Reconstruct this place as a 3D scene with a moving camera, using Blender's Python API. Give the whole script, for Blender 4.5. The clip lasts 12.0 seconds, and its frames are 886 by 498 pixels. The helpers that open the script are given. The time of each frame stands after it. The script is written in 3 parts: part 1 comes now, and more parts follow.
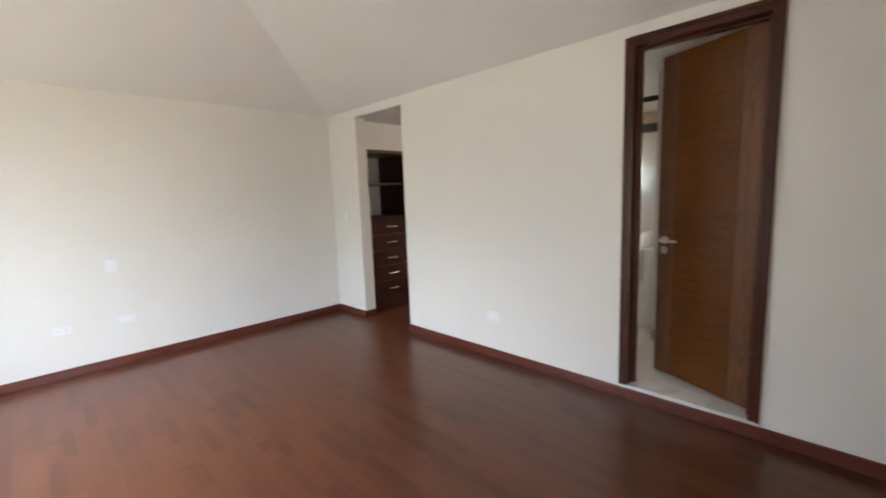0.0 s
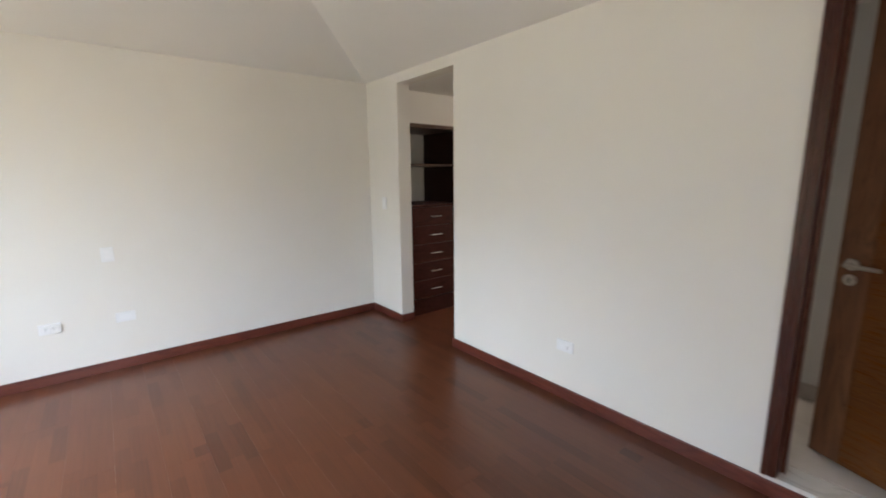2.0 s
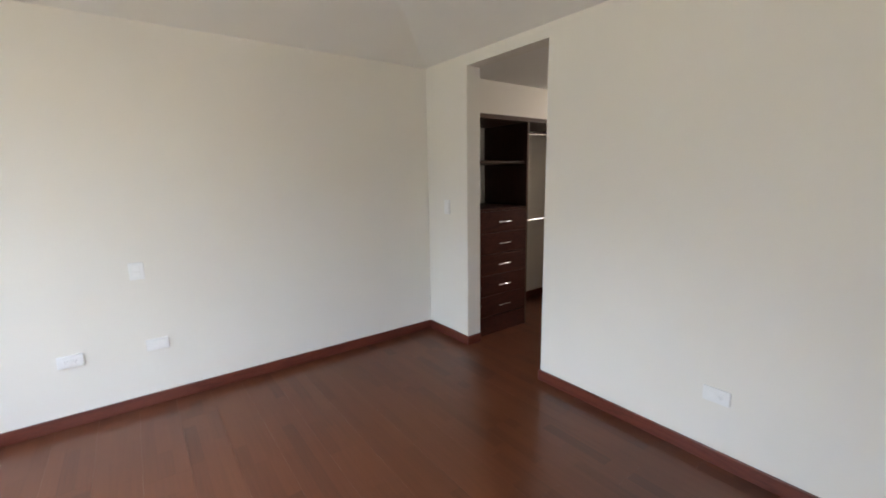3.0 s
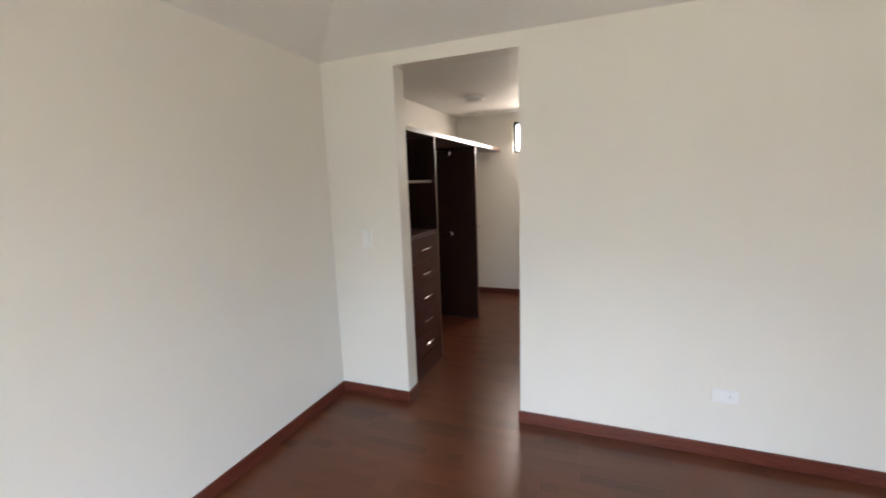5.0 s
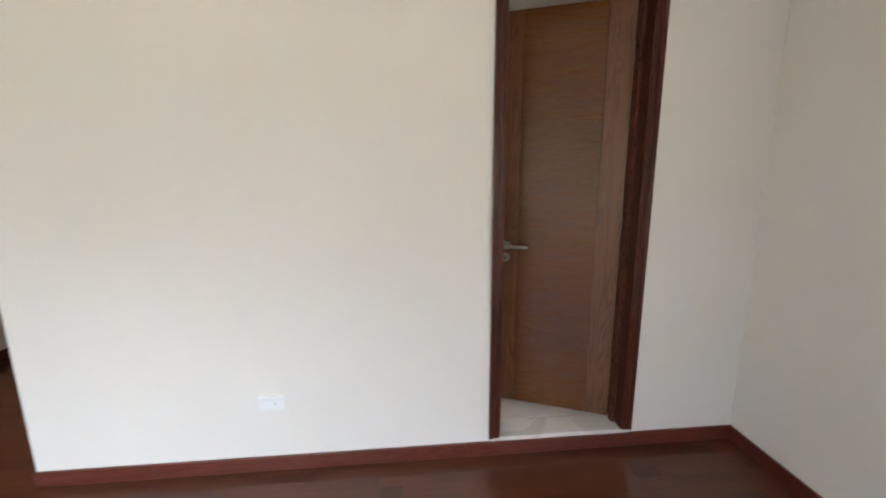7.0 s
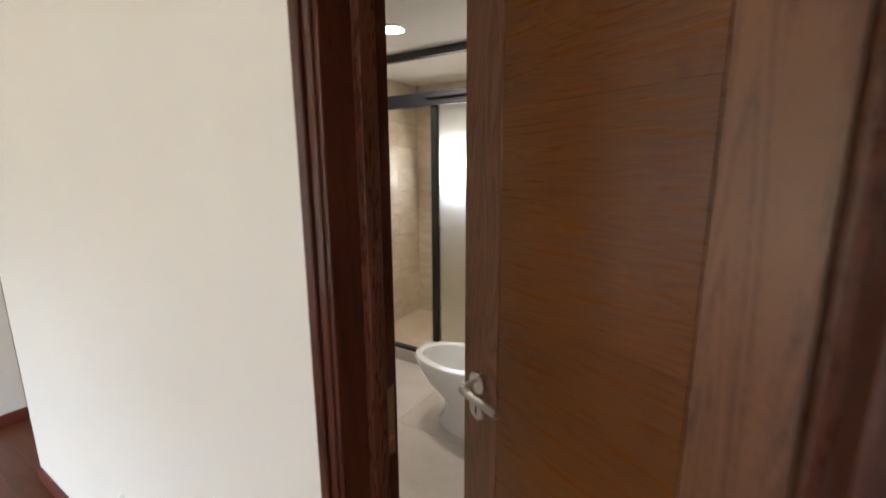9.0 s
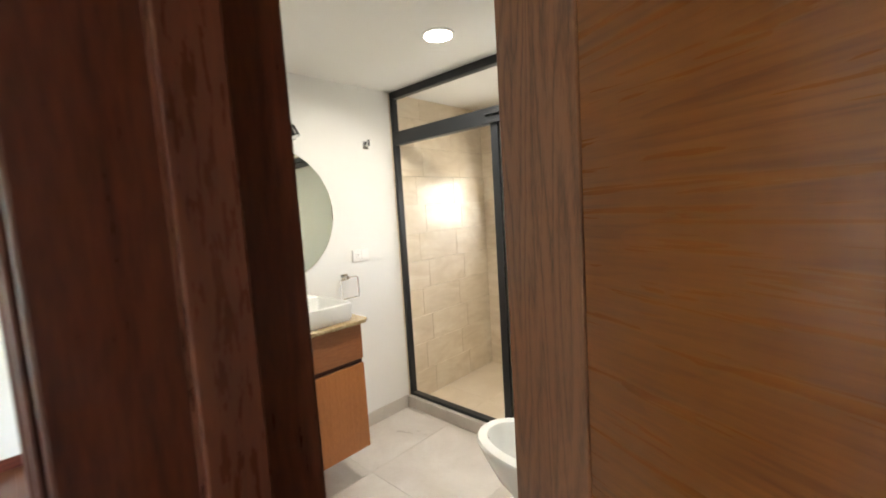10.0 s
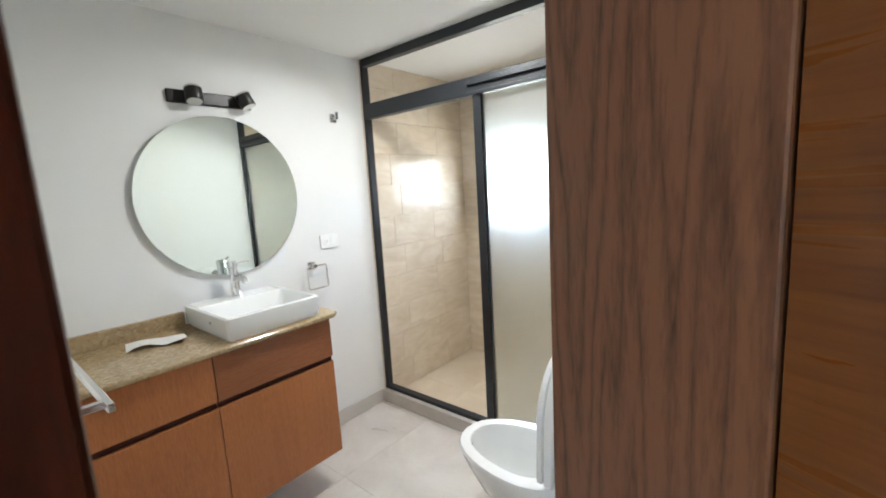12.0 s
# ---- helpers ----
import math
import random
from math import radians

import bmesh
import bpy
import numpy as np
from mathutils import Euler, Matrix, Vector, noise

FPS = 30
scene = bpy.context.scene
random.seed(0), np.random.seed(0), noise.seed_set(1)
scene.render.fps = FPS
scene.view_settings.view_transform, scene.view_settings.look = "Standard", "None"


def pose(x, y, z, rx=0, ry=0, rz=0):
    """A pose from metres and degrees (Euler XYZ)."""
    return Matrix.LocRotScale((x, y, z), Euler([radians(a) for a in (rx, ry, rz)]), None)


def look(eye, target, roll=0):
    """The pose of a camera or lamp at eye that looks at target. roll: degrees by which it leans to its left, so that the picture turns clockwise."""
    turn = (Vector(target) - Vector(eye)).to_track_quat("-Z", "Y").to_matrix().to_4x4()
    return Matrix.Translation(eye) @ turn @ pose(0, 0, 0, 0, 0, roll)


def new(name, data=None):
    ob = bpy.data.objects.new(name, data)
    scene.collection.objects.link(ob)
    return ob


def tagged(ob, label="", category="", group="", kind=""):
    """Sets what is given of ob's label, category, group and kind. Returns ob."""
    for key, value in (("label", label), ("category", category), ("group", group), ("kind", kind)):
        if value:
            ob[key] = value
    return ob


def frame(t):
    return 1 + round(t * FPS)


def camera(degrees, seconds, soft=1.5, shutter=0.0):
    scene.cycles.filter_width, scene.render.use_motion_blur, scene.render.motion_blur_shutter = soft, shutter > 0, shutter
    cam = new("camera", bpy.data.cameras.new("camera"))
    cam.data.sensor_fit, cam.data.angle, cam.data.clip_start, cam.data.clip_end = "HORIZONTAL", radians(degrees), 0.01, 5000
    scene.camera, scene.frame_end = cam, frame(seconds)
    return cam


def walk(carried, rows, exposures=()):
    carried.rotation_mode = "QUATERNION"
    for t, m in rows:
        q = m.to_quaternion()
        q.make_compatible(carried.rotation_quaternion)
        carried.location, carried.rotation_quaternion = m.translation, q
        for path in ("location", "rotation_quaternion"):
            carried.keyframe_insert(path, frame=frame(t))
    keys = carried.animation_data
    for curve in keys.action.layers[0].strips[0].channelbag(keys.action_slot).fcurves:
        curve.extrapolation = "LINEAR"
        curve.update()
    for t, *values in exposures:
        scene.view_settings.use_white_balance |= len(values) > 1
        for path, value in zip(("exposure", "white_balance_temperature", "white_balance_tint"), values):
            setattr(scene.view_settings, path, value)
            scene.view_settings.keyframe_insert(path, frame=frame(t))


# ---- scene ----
cam = camera(93.6, 12.0, soft=1.8, shutter=0.4)
PATH = [
    (0, (4.454, -2.639, 1.376), (3.053, -1.237, 1.111), -2.1),
    (0.5, (4.487, -2.554, 1.393), (3.272, -0.995, 1.087), -1.9),
    (1, (4.29, -2.479, 1.36), (2.983, -1.004, 1.021), -2.0),
    (1.5, (4.073, -2.322, 1.389), (2.646, -0.965, 1.039), -1.0),
    (2, (3.813, -2.142, 1.413), (2.284, -0.901, 1.064), -0.5),
    (2.5, (3.47, -2.088, 1.414), (1.845, -0.98, 1.052), -1.1),
    (4.5, (1.976, -2.413, 1.473), (0.963, -0.717, 1.163), -1.3),
    (5, (1.793, -2.409, 1.509), (1.059, -0.576, 1.189), -2.0),
    (5.5, (1.949, -2.363, 1.5), (1.578, -0.417, 1.225), -2.7),
    (6, (2.387, -2.268, 1.454), (2.253, -0.296, 1.151), -2.8),
    (6.5, (2.656, -2.102, 1.399), (2.719, -0.136, 1.038), -1.5),
    (7, (3.024, -1.843, 1.439), (3.206, 0.11, 1.048), -0.4),
    (8.8, (4.0, -0.639, 1.504), (3.084, 1.097, 1.084), 0.2),
    (9, (3.973, -0.474, 1.51), (2.926, 1.188, 1.129), -0.3),
    (9.5, (3.837, -0.173, 1.474), (2.606, 1.387, 1.245), -2.4),
    (10, (3.771, -0.022, 1.461), (2.408, 1.43, 1.273), -3.6),
    (10.5, (3.716, 0.04, 1.474), (2.337, 1.476, 1.281), -3.9),
    (11, (3.668, 0.066, 1.49), (2.331, 1.538, 1.274), -3.9),
    (11.5, (3.634, 0.093, 1.48), (2.354, 1.607, 1.219), -3.6),
    (12, (3.624, 0.121, 1.472), (2.354, 1.638, 1.18), -3.4),
]
walk(cam, [(t, look(eye, target, roll)) for t, eye, target, roll in PATH], [
    (0.0, 3.96, 7120, 17), (1.0, 4.06, 7120, 17), (2.5, 3.70, 7120, 17), (4.5, 3.82, 7120, 17), (5.5, 4.04, 7120, 17), (6.5, 4.14, 7120, 17),
    (8.0, 4.29, 7050, 19), (9.0, 4.38, 7250, 17), (9.5, 4.61, 7350, 13), (10.0, 5.16, 7150, 11), (10.5, 5.22, 6750, 10), (11.0, 5.05, 6550, 11), (11.5, 5.05, 6400, 11), (12.0, 5.09, 6050, 10)])

# ---------------------------------------------------------------- world and lights
world = bpy.data.worlds.new("sky_world")
scene.world = world
world.use_nodes = True
wn = world.node_tree
sky = wn.nodes.new("ShaderNodeTexSky")
sky.sky_type = "NISHITA"
sky.sun_disc = False
sky.sun_elevation = radians(52)
sky.sun_rotation = radians(273)
wn.nodes["Background"].inputs["Strength"].default_value = 0.15
wn.links.new(sky.outputs["Color"], wn.nodes["Background"].inputs["Color"])


def lamp(name, kind, m, power, color=(1, 1, 1), size=1.0, size_y=None, spread=180.0, shape=None):
    data = bpy.data.lights.new(name, kind)
    data.energy, data.color = power, color
    if kind == "AREA":
        data.shape = shape or ("RECTANGLE" if size_y else "SQUARE")
        data.size = size
        if size_y:
            data.size_y = size_y
        data.spread = radians(spread)
    ob = new(name, data)
    ob.matrix_world = m
    return ob


sun = lamp("sun", "SUN", look((-20, 1, 26), (0, 0, 0)), 3.8, (1.0, 0.95, 0.88))
sun.data.angle = radians(0.5)

# plan of the place, in metres
XR = 4.73          # bedroom's end wall
YB = -4.2          # bedroom's window wall
ZA = 2.305         # height at which the sloping ceiling meets the walls
SLOPE = 0.30
WT = 0.135         # thickness of the wall between bedroom, closet and bathroom
OX0, OX1, OZ = 0.538, 1.314, 2.223   # closet opening
DX0, DX1, DZ = 3.420, 4.159, 2.236    # door frame, outside
ST = 0.100         # height of the bathroom floor
SKH = 0.077        # height of the skirting
CX0, CX1, CY1, CZ = -0.08, 1.45, 2.90, 2.32  # closet
BX0, BX1, BZ = 1.605, 4.45, 2.25     # bathroom
SY, SYB = 1.867, 2.83                 # shower screen and shower's back wall
BXW = 3.298                            # wall behind the toilet

# daylight of the openings, and the lamp that is on
lamp("bedroom_window_light", "AREA", look((1.45, YB + 0.05, 1.30), (1.45, YB + 1.05, 0.90)), 0.6, (0.74, 0.88, 1.0), 2.3, 1.7, 150)
lamp("bedroom_sky_light", "AREA", look((1.70, YB + 0.12, 1.85), (1.55, YB + 2.12, -0.50)), 2.9, (0.68, 0.85, 1.0), 1.9, 0.6, 82)
# unseen fill added in the doorway to brighten west wall and ceiling
lamp("doorway_fill", "AREA", look((XR + 0.02, -2.62, 1.05), (0, -2.62, 1.0)), 1.18, (1.0, 0.98, 0.96), 0.78, 1.9, 180)
lamp("shower_window_light", "AREA", look((2.12, SYB - 0.03, 1.52), (2.12, 0, 1.0)), 0.155, (0.97, 0.99, 1.0), 0.56, 0.38, 170)
lamp("closet_window_light", "AREA", look((0.95, CY1 - 0.03, 2.02), (0.8, 1.5, 0.8)), 1.12, (1.0, 0.93, 0.84), 0.5, 0.34, 170)
lamp("downlight_light", "AREA", look((2.455, 1.435, BZ - 0.035), (2.455, 1.435, 0)), 0.43, (1.0, 0.97, 0.90), 0.15, None, 170, "DISK")


# ---------------------------------------------------------------- materials
class Nodes:
    def __init__(self, name):
        self.m = bpy.data.materials.new(name)
        self.m.use_nodes = True
        self.t = self.m.node_tree
        self.b = self.t.nodes["Principled BSDF"]

    def add(self, kind, **values):
        n = self.t.nodes.new("ShaderNode" + kind)
        for k, v in values.items():
            if k in n.inputs:
                n.inputs[k].default_value = v
        return n

    def link(self, a, b):
        self.t.links.new(a, b)

    def math(self, op, a, b=0.0):
        n = self.t.nodes.new("ShaderNodeMath")
        n.operation = op
        for i, v in enumerate((a, b)):
            if isinstance(v, (int, float)):
                n.inputs[i].default_value = v
            else:
                self.link(v, n.inputs[i])
        return n.outputs[0]

    def ramp(self, fac, stops):
        n = self.t.nodes.new("ShaderNodeValToRGB")
        while len(n.color_ramp.elements) < len(stops):
            n.color_ramp.elements.new(0.5)
        for e, (p, c) in zip(n.color_ramp.elements, stops):
            e.position, e.color = p, (*c, 1)
        self.link(fac, n.inputs[0])
        return n.outputs[0]

    def coords(self, scale=(1, 1, 1), shift=False, turn=(0, 0, 0)):
        co = self.add("TexCoord").outputs["Object"]
        if shift:
            info = self.add("ObjectInfo")
            mul = self.t.nodes.new("ShaderNodeVectorMath")
            mul.operation = "MULTIPLY_ADD"
            self.link(info.outputs["Random"], mul.inputs[0])
            mul.inputs[1].default_value = (37.0, 23.0, 51.0)
            self.link(co, mul.inputs[2])
            co = mul.outputs[0]
        mp = self.add("Mapping")
        mp.inputs["Scale"].default_value = scale
        mp.inputs["Rotation"].default_value = turn
        self.link(co, mp.inputs["Vector"])
        return mp.outputs[0]

    def noise(self, vec, scale, detail=4, rough=0.55, distort=0.0):
        n = self.add("TexNoise", Scale=scale, Detail=detail, Roughness=rough, Distortion=distort)
        self.link(vec, n.inputs["Vector"])
        return n.outputs["Fac"]

    def mix(self, fac, a, b, blend="MIX"):
        n = self.t.nodes.new("ShaderNodeMix")
        n.data_type, n.blend_type = "RGBA", blend
        for i, v in ((0, fac), (6, a), (7, b)):
            if isinstance(v, (int, float)):
                n.inputs[i].default_value = v
            elif isinstance(v, tuple):
                n.inputs[i].default_value = (*v, 1)
            else:
                self.link(v, n.inputs[i])
        return n.outputs[2]

    def bump(self, height, strength, distance=0.002):
        n = self.add("Bump", Strength=strength, Distance=distance)
        self.link(height, n.inputs["Height"])
        self.link(n.outputs[0], self.b.inputs["Normal"])

    def base(self, col):
        if isinstance(col, tuple):
            self.b.inputs["Base Color"].default_value = (*col, 1)
        else:
            self.link(col, self.b.inputs["Base Color"])

    def set(self, **values):
        for k, v in values.items():
            k = k.replace("_", " ")
            if isinstance(v, (int, float, tuple)):
                self.b.inputs[k].default_value = v
            else:
                self.link(v, self.b.inputs[k])


def paint(name, col, rough=0.55, relief=0.12):
    n = Nodes(name)
    co = n.coords()
    big = n.noise(co, 0.9, 3)
    fine = n.noise(co, 160, 3)
    dark = tuple(c * 0.955 for c in col)
    n.base(n.mix(n.ramp(big, [(0.35, (0, 0, 0)), (0.7, (1, 1, 1))]), dark, col))
    n.set(Roughness=rough)
    n.bump(n.math("ADD", fine, n.math("MULTIPLY", n.noise(co, 22, 2), 0.6)), relief, 0.0015)
    return n.m


def wood(name, dark, light, axis, grain=1.0, rough=0.35, relief=0.1, coat=0.0, cathedral=0.55, gloss=0.5):
    """Stained veneer; the grain runs along the given local axis."""
    n = Nodes(name)
    k = "xyz".index(axis)
    wide = [9.0 * grain] * 3
    wide[k] = 0.7 * grain
    thin = [150.0 * grain] * 3
    thin[k] = 22.0 * grain
    wob = n.noise(n.coords(tuple(wide), True), 0.5, 2, 0.45, 0.7)
    rings = n.math("FRACT", n.math("MULTIPLY", wob, 17.0))
    rings = n.math("MULTIPLY", n.math("ABSOLUTE", n.math("SUBTRACT", rings, 0.5)), 2.0)
    rings = n.math("POWER", rings, 0.6)
    pores = n.noise(n.coords(tuple(thin), True), 1.0, 3, 0.6)
    blotch = n.noise(n.coords((1.3, 1.3, 1.3), True), 1.7, 2)
    fac = n.math("ADD", n.math("MULTIPLY", rings, cathedral * 0.6), n.math("MULTIPLY", pores, 0.85))
    fac = n.math("ADD", fac, n.math("MULTIPLY", n.math("SUBTRACT", blotch, 0.5), 0.35))
    n.base(n.ramp(fac, [(0.30, dark), (0.82, light)]))
    n.set(Roughness=n.math("ADD", n.math("MULTIPLY", pores, 0.15), rough - 0.07), Specular_IOR_Level=gloss)
    if coat:
        n.set(Coat_Weight=coat, Coat_Roughness=0.12)
    n.bump(fac, relief, 0.001)
    return n.m


def veneer(name, dark, mid, light, rough=0.3, gloss=0.5):
    """Oak veneer laid across a door: long wavering growth lines and short open pores along x."""
    n = Nodes(name)
    field = n.noise(n.coords((0.9, 5.2, 5.2), True), 1.0, 2, 0.45, 0.5)
    lines = n.math("FRACT", n.math("MULTIPLY", field, 34.0))
    lines = n.math("POWER", lines, 2.2)
    where = n.noise(n.coords((0.9, 3.0, 3.0), True), 1.6, 2)
    lines = n.math("MULTIPLY", lines, n.math("POWER", where, 1.4))
    fine = n.noise(n.coords((5.5, 115, 115), True), 1.0, 3, 0.6, 0.6)
    pores = n.noise(n.coords((22, 330, 330), True), 1.0, 2, 0.55)
    pores = n.math("POWER", pores, 1.6)
    blotch = n.noise(n.coords((1.0, 2.6, 2.6), True), 1.4, 2)
    fac = n.math("ADD", n.math("MULTIPLY", fine, 0.52), n.math("MULTIPLY", blotch, 0.36))
    fac = n.math("SUBTRACT", fac, n.math("MULTIPLY", lines, 0.24))
    fac = n.math("SUBTRACT", fac, n.math("MULTIPLY", pores, 0.34))
    n.base(n.ramp(fac, [(0.04, dark), (0.28, mid), (0.52, light)]))
    n.set(Roughness=n.math("SUBTRACT", rough + 0.12, n.math("MULTIPLY", fine, 0.2)), Specular_IOR_Level=gloss)
    n.bump(fac, 0.12, 0.0008)
    return n.m


def laminate(name):
    """Three-strip boards, 195 mm wide, whose strips differ in tone."""
    n = Nodes(name)
    info = n.add("ObjectInfo").outputs["Random"]
    sep = n.add("SeparateXYZ")
    n.link(n.add("TexCoord").outputs["Object"], sep.inputs[0])
    strip = n.math("FLOOR", n.math("MULTIPLY", sep.outputs["Y"], 15.3846))
    key = n.math("ADD", n.math("MULTIPLY", info, 91.7), n.math("MULTIPLY", strip, 3.31))
    w1 = n.add("TexWhiteNoise")
    w1.noise_dimensions = "1D"
    n.link(key, w1.inputs["W"])
    piece = n.math("FLOOR", n.math("ADD", n.math("MULTIPLY", sep.outputs["X"], 2.6), n.math("MULTIPLY", w1.outputs["Value"], 5)))
    w2 = n.add("TexWhiteNoise")
    w2.noise_dimensions = "1D"
    n.link(n.math("ADD", n.math("MULTIPLY", key, 1.7), n.math("MULTIPLY", piece, 0.77)), w2.inputs["W"])
    grain = n.noise(n.coords((1.2, 26, 26), True), 2.2, 5, 0.65, 0.4)
    tone = n.math("ADD", n.math("MULTIPLY", n.math("POWER", w2.outputs["Value"], 0.35), 0.48), n.math("MULTIPLY", grain, 0.5))
    n.base(n.ramp(tone, [(0.24, (0.052, 0.0145, 0.0065)), (0.60, (0.098, 0.029, 0.0125)), (0.92, (0.128, 0.041, 0.0185))]))
    smear = n.noise(n.coords((1, 1, 1)), 3.0, 3)
    n.set(Roughness=n.math("ADD", n.math("MULTIPLY", smear, 0.07), 0.265), Specular_IOR_Level=0.5)
    return n.m


def plain(name, col, rough=0.4, metal=0.0, vary=0.06, scale=14.0):
    n = Nodes(name)
    f = n.noise(n.coords(), scale, 4)
    n.base(n.mix(f, tuple(c * (1 - vary) for c in col), tuple(min(1, c * (1 + vary)) for c in col)))
    n.set(Roughness=n.math("ADD", n.math("MULTIPLY", f, 0.1), max(0.0, rough - 0.05)), Metallic=metal)
    return n.m


def shower_tile(name):
    n = Nodes(name)
    co = n.coords((1, 1, 3.2), True)
    vein = n.noise(co, 2.6, 5, 0.6, 1.6)
    cloud = n.noise(n.coords((1, 1, 1), True), 5, 3)
    fac = n.math("ADD", n.math("MULTIPLY", vein, 0.75), n.math("MULTIPLY", cloud, 0.3))
    n.base(n.ramp(fac, [(0.30, (0.58, 0.48, 0.35)), (0.52, (0.68, 0.58, 0.45)), (0.74, (0.78, 0.70, 0.57))]))
    n.set(Roughness=0.14, Specular_IOR_Level=0.42)
    n.bump(n.noise(co, 1.8, 2, 0.4, 1.0), 0.10, 0.004)
    return n.m


def floor_tile(name, a, b, rough):
    n = Nodes(name)
    co = n.coords((1, 1, 1), True)
    cloud = n.noise(co, 2.4, 5, 0.6, 0.8)
    speck = n.noise(co, 60, 3)
    n.base(n.ramp(n.math("ADD", n.math("MULTIPLY", cloud, 0.85), n.math("MULTIPLY", speck, 0.15)), [(0.35, a), (0.68, b)]))
    n.set(Roughness=n.math("ADD", n.math("MULTIPLY", cloud, 0.15), rough))
    return n.m


def granite(name):
    n = Nodes(name)
    co = n.coords()
    v = n.add("TexVoronoi", Scale=85.0)
    n.link(co, v.inputs["Vector"])
    sp = n.add("SeparateColor")
    n.link(v.outputs["Color"], sp.inputs[0])
    cloud = n.noise(co, 26, 5, 0.7, 0.8)
    fac = n.math("ADD", n.math("MULTIPLY", sp.outputs[0], 0.45), n.math("MULTIPLY", cloud, 0.6))
    n.base(n.ramp(fac, [(0.16, (0.10, 0.056, 0.026)), (0.28, (0.31, 0.215, 0.115)), (0.62, (0.385, 0.285, 0.162)), (0.98, (0.50, 0.40, 0.25))]))
    n.set(Roughness=0.12)
    return n.m


def glass(name, rough=0.0, col=(1, 1, 1)):
    n = Nodes(name)
    n.base(col)
    n.set(Transmission_Weight=1.0, Roughness=rough, IOR=1.45)
    return n.m


def glow(name, col, power):
    n = Nodes(name)
    n.base((0.9, 0.9, 0.9))
    n.set(Emission_Color=(*col, 1), Emission_Strength=power)
    return n.m


M_WALL = paint("wall_paint", (0.80, 0.77, 0.71), 0.5)
M_CEIL = paint("ceiling_paint", (0.84, 0.83, 0.80), 0.6, 0.22)
M_BWALL = paint("bathroom_paint", (0.82, 0.82, 0.80), 0.5, 0.08)
M_LAM = laminate("laminate_floor")
M_SKIRT = wood("skirting_wood", (0.072, 0.014, 0.009), (0.140, 0.034, 0.021), "x", 1.4, 0.35, 0.03)
M_SKIRT_Y = wood("skirting_wood_y", (0.072, 0.014, 0.009), (0.140, 0.034, 0.021), "y", 1.4, 0.35, 0.03)
M_JAMB = wood("door_frame_wood", (0.038, 0.008, 0.0045), (0.102, 0.027, 0.013), "z", 1.3, 0.30, 0.05, 0.0, 0.35, 0.42)
M_HEAD = wood("door_head_wood", (0.034, 0.007, 0.004), (0.104, 0.025, 0.012), "x", 1.0, 0.34, 0.10, 0.0, 0.35, 0.35)
# stop paler than the frame: the daylight it catches is put into its stain
M_STOP_LIT = wood("door_stop_lit_wood", (0.060, 0.017, 0.010), (0.145, 0.047, 0.026), "z", 1.3, 0.28, 0.05, 0.0, 0.35, 0.5)
M_STILE = wood("door_stile_oak", (0.062, 0.023, 0.010), (0.190, 0.080, 0.037), "z", 2.6, 0.33, 0.20, 0.0, 0.75, 0.36)
M_PANEL = veneer("door_panel_oak", (0.062, 0.018, 0.004), (0.130, 0.042, 0.009), (0.180, 0.064, 0.015), 0.27, 0.32)
M_DARK = wood("wardrobe_board", (0.014, 0.005, 0.003), (0.040, 0.012, 0.008), "z", 1.2, 0.55, 0.06, 0.0, 0.3, 0.2)
M_DRAWER = wood("drawer_board", (0.036, 0.010, 0.007), (0.092, 0.026, 0.017), "y", 1.2, 0.45, 0.06, 0.0, 0.3, 0.22)
M_INNER = plain("wardrobe_back", (0.012, 0.008, 0.007), 0.6)
M_EDGE = wood("shelf_edge", (0.05, 0.025, 0.016), (0.105, 0.056, 0.036), "y", 1.2, 0.35, 0.03)
M_EDGE_Z = wood("panel_edge", (0.07, 0.040, 0.028), (0.15, 0.095, 0.065), "z", 1.2, 0.35, 0.03)
M_CHROME = plain("chrome", (0.80, 0.80, 0.80), 0.10, 1.0, 0.03)
M_STEEL = plain("brushed_steel", (0.60, 0.58, 0.54), 0.28, 1.0, 0.05)
M_PLASTIC = plain("white_plastic", (0.82, 0.82, 0.81), 0.35, 0, 0.02)
M_PLASTIC2 = plain("white_plastic_key", (0.84, 0.84, 0.83), 0.30, 0, 0.02)
M_HOLE = plain("socket_hole", (0.03, 0.03, 0.03), 0.7)
M_BLACK = plain("black_aluminium", (0.018, 0.020, 0.023), 0.38, 0.2)
M_LAMPBLACK = plain("black_lamp_metal", (0.030, 0.028, 0.027), 0.30, 0.6)
M_CERAMIC = plain("white_ceramic", (0.83, 0.84, 0.83), 0.07, 0, 0.01)
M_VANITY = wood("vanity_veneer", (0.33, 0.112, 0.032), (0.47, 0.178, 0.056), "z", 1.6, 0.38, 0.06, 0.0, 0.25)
# darker, grain along y; used on the second drawer front only
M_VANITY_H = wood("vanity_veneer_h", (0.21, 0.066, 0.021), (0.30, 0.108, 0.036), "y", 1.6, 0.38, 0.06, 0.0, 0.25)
M_GRANITE = granite("brown_granite")
M_TILE = shower_tile("shower_tile")
M_GROUT = plain("beige_grout", (0.70, 0.61, 0.49), 0.8)
M_BTILE = floor_tile("bathroom_floor_tile", (0.55, 0.50, 0.45), (0.68, 0.64, 0.59), 0.22)
M_STILE_FLOOR = floor_tile("shower_floor_tile", (0.62, 0.51, 0.38), (0.74, 0.64, 0.51), 0.25)
M_BGROUT = plain("floor_grout", (0.54, 0.50, 0.46), 0.8)
M_STONE = floor_tile("skirting_tile", (0.46, 0.42, 0.38), (0.58, 0.54, 0.49), 0.35)
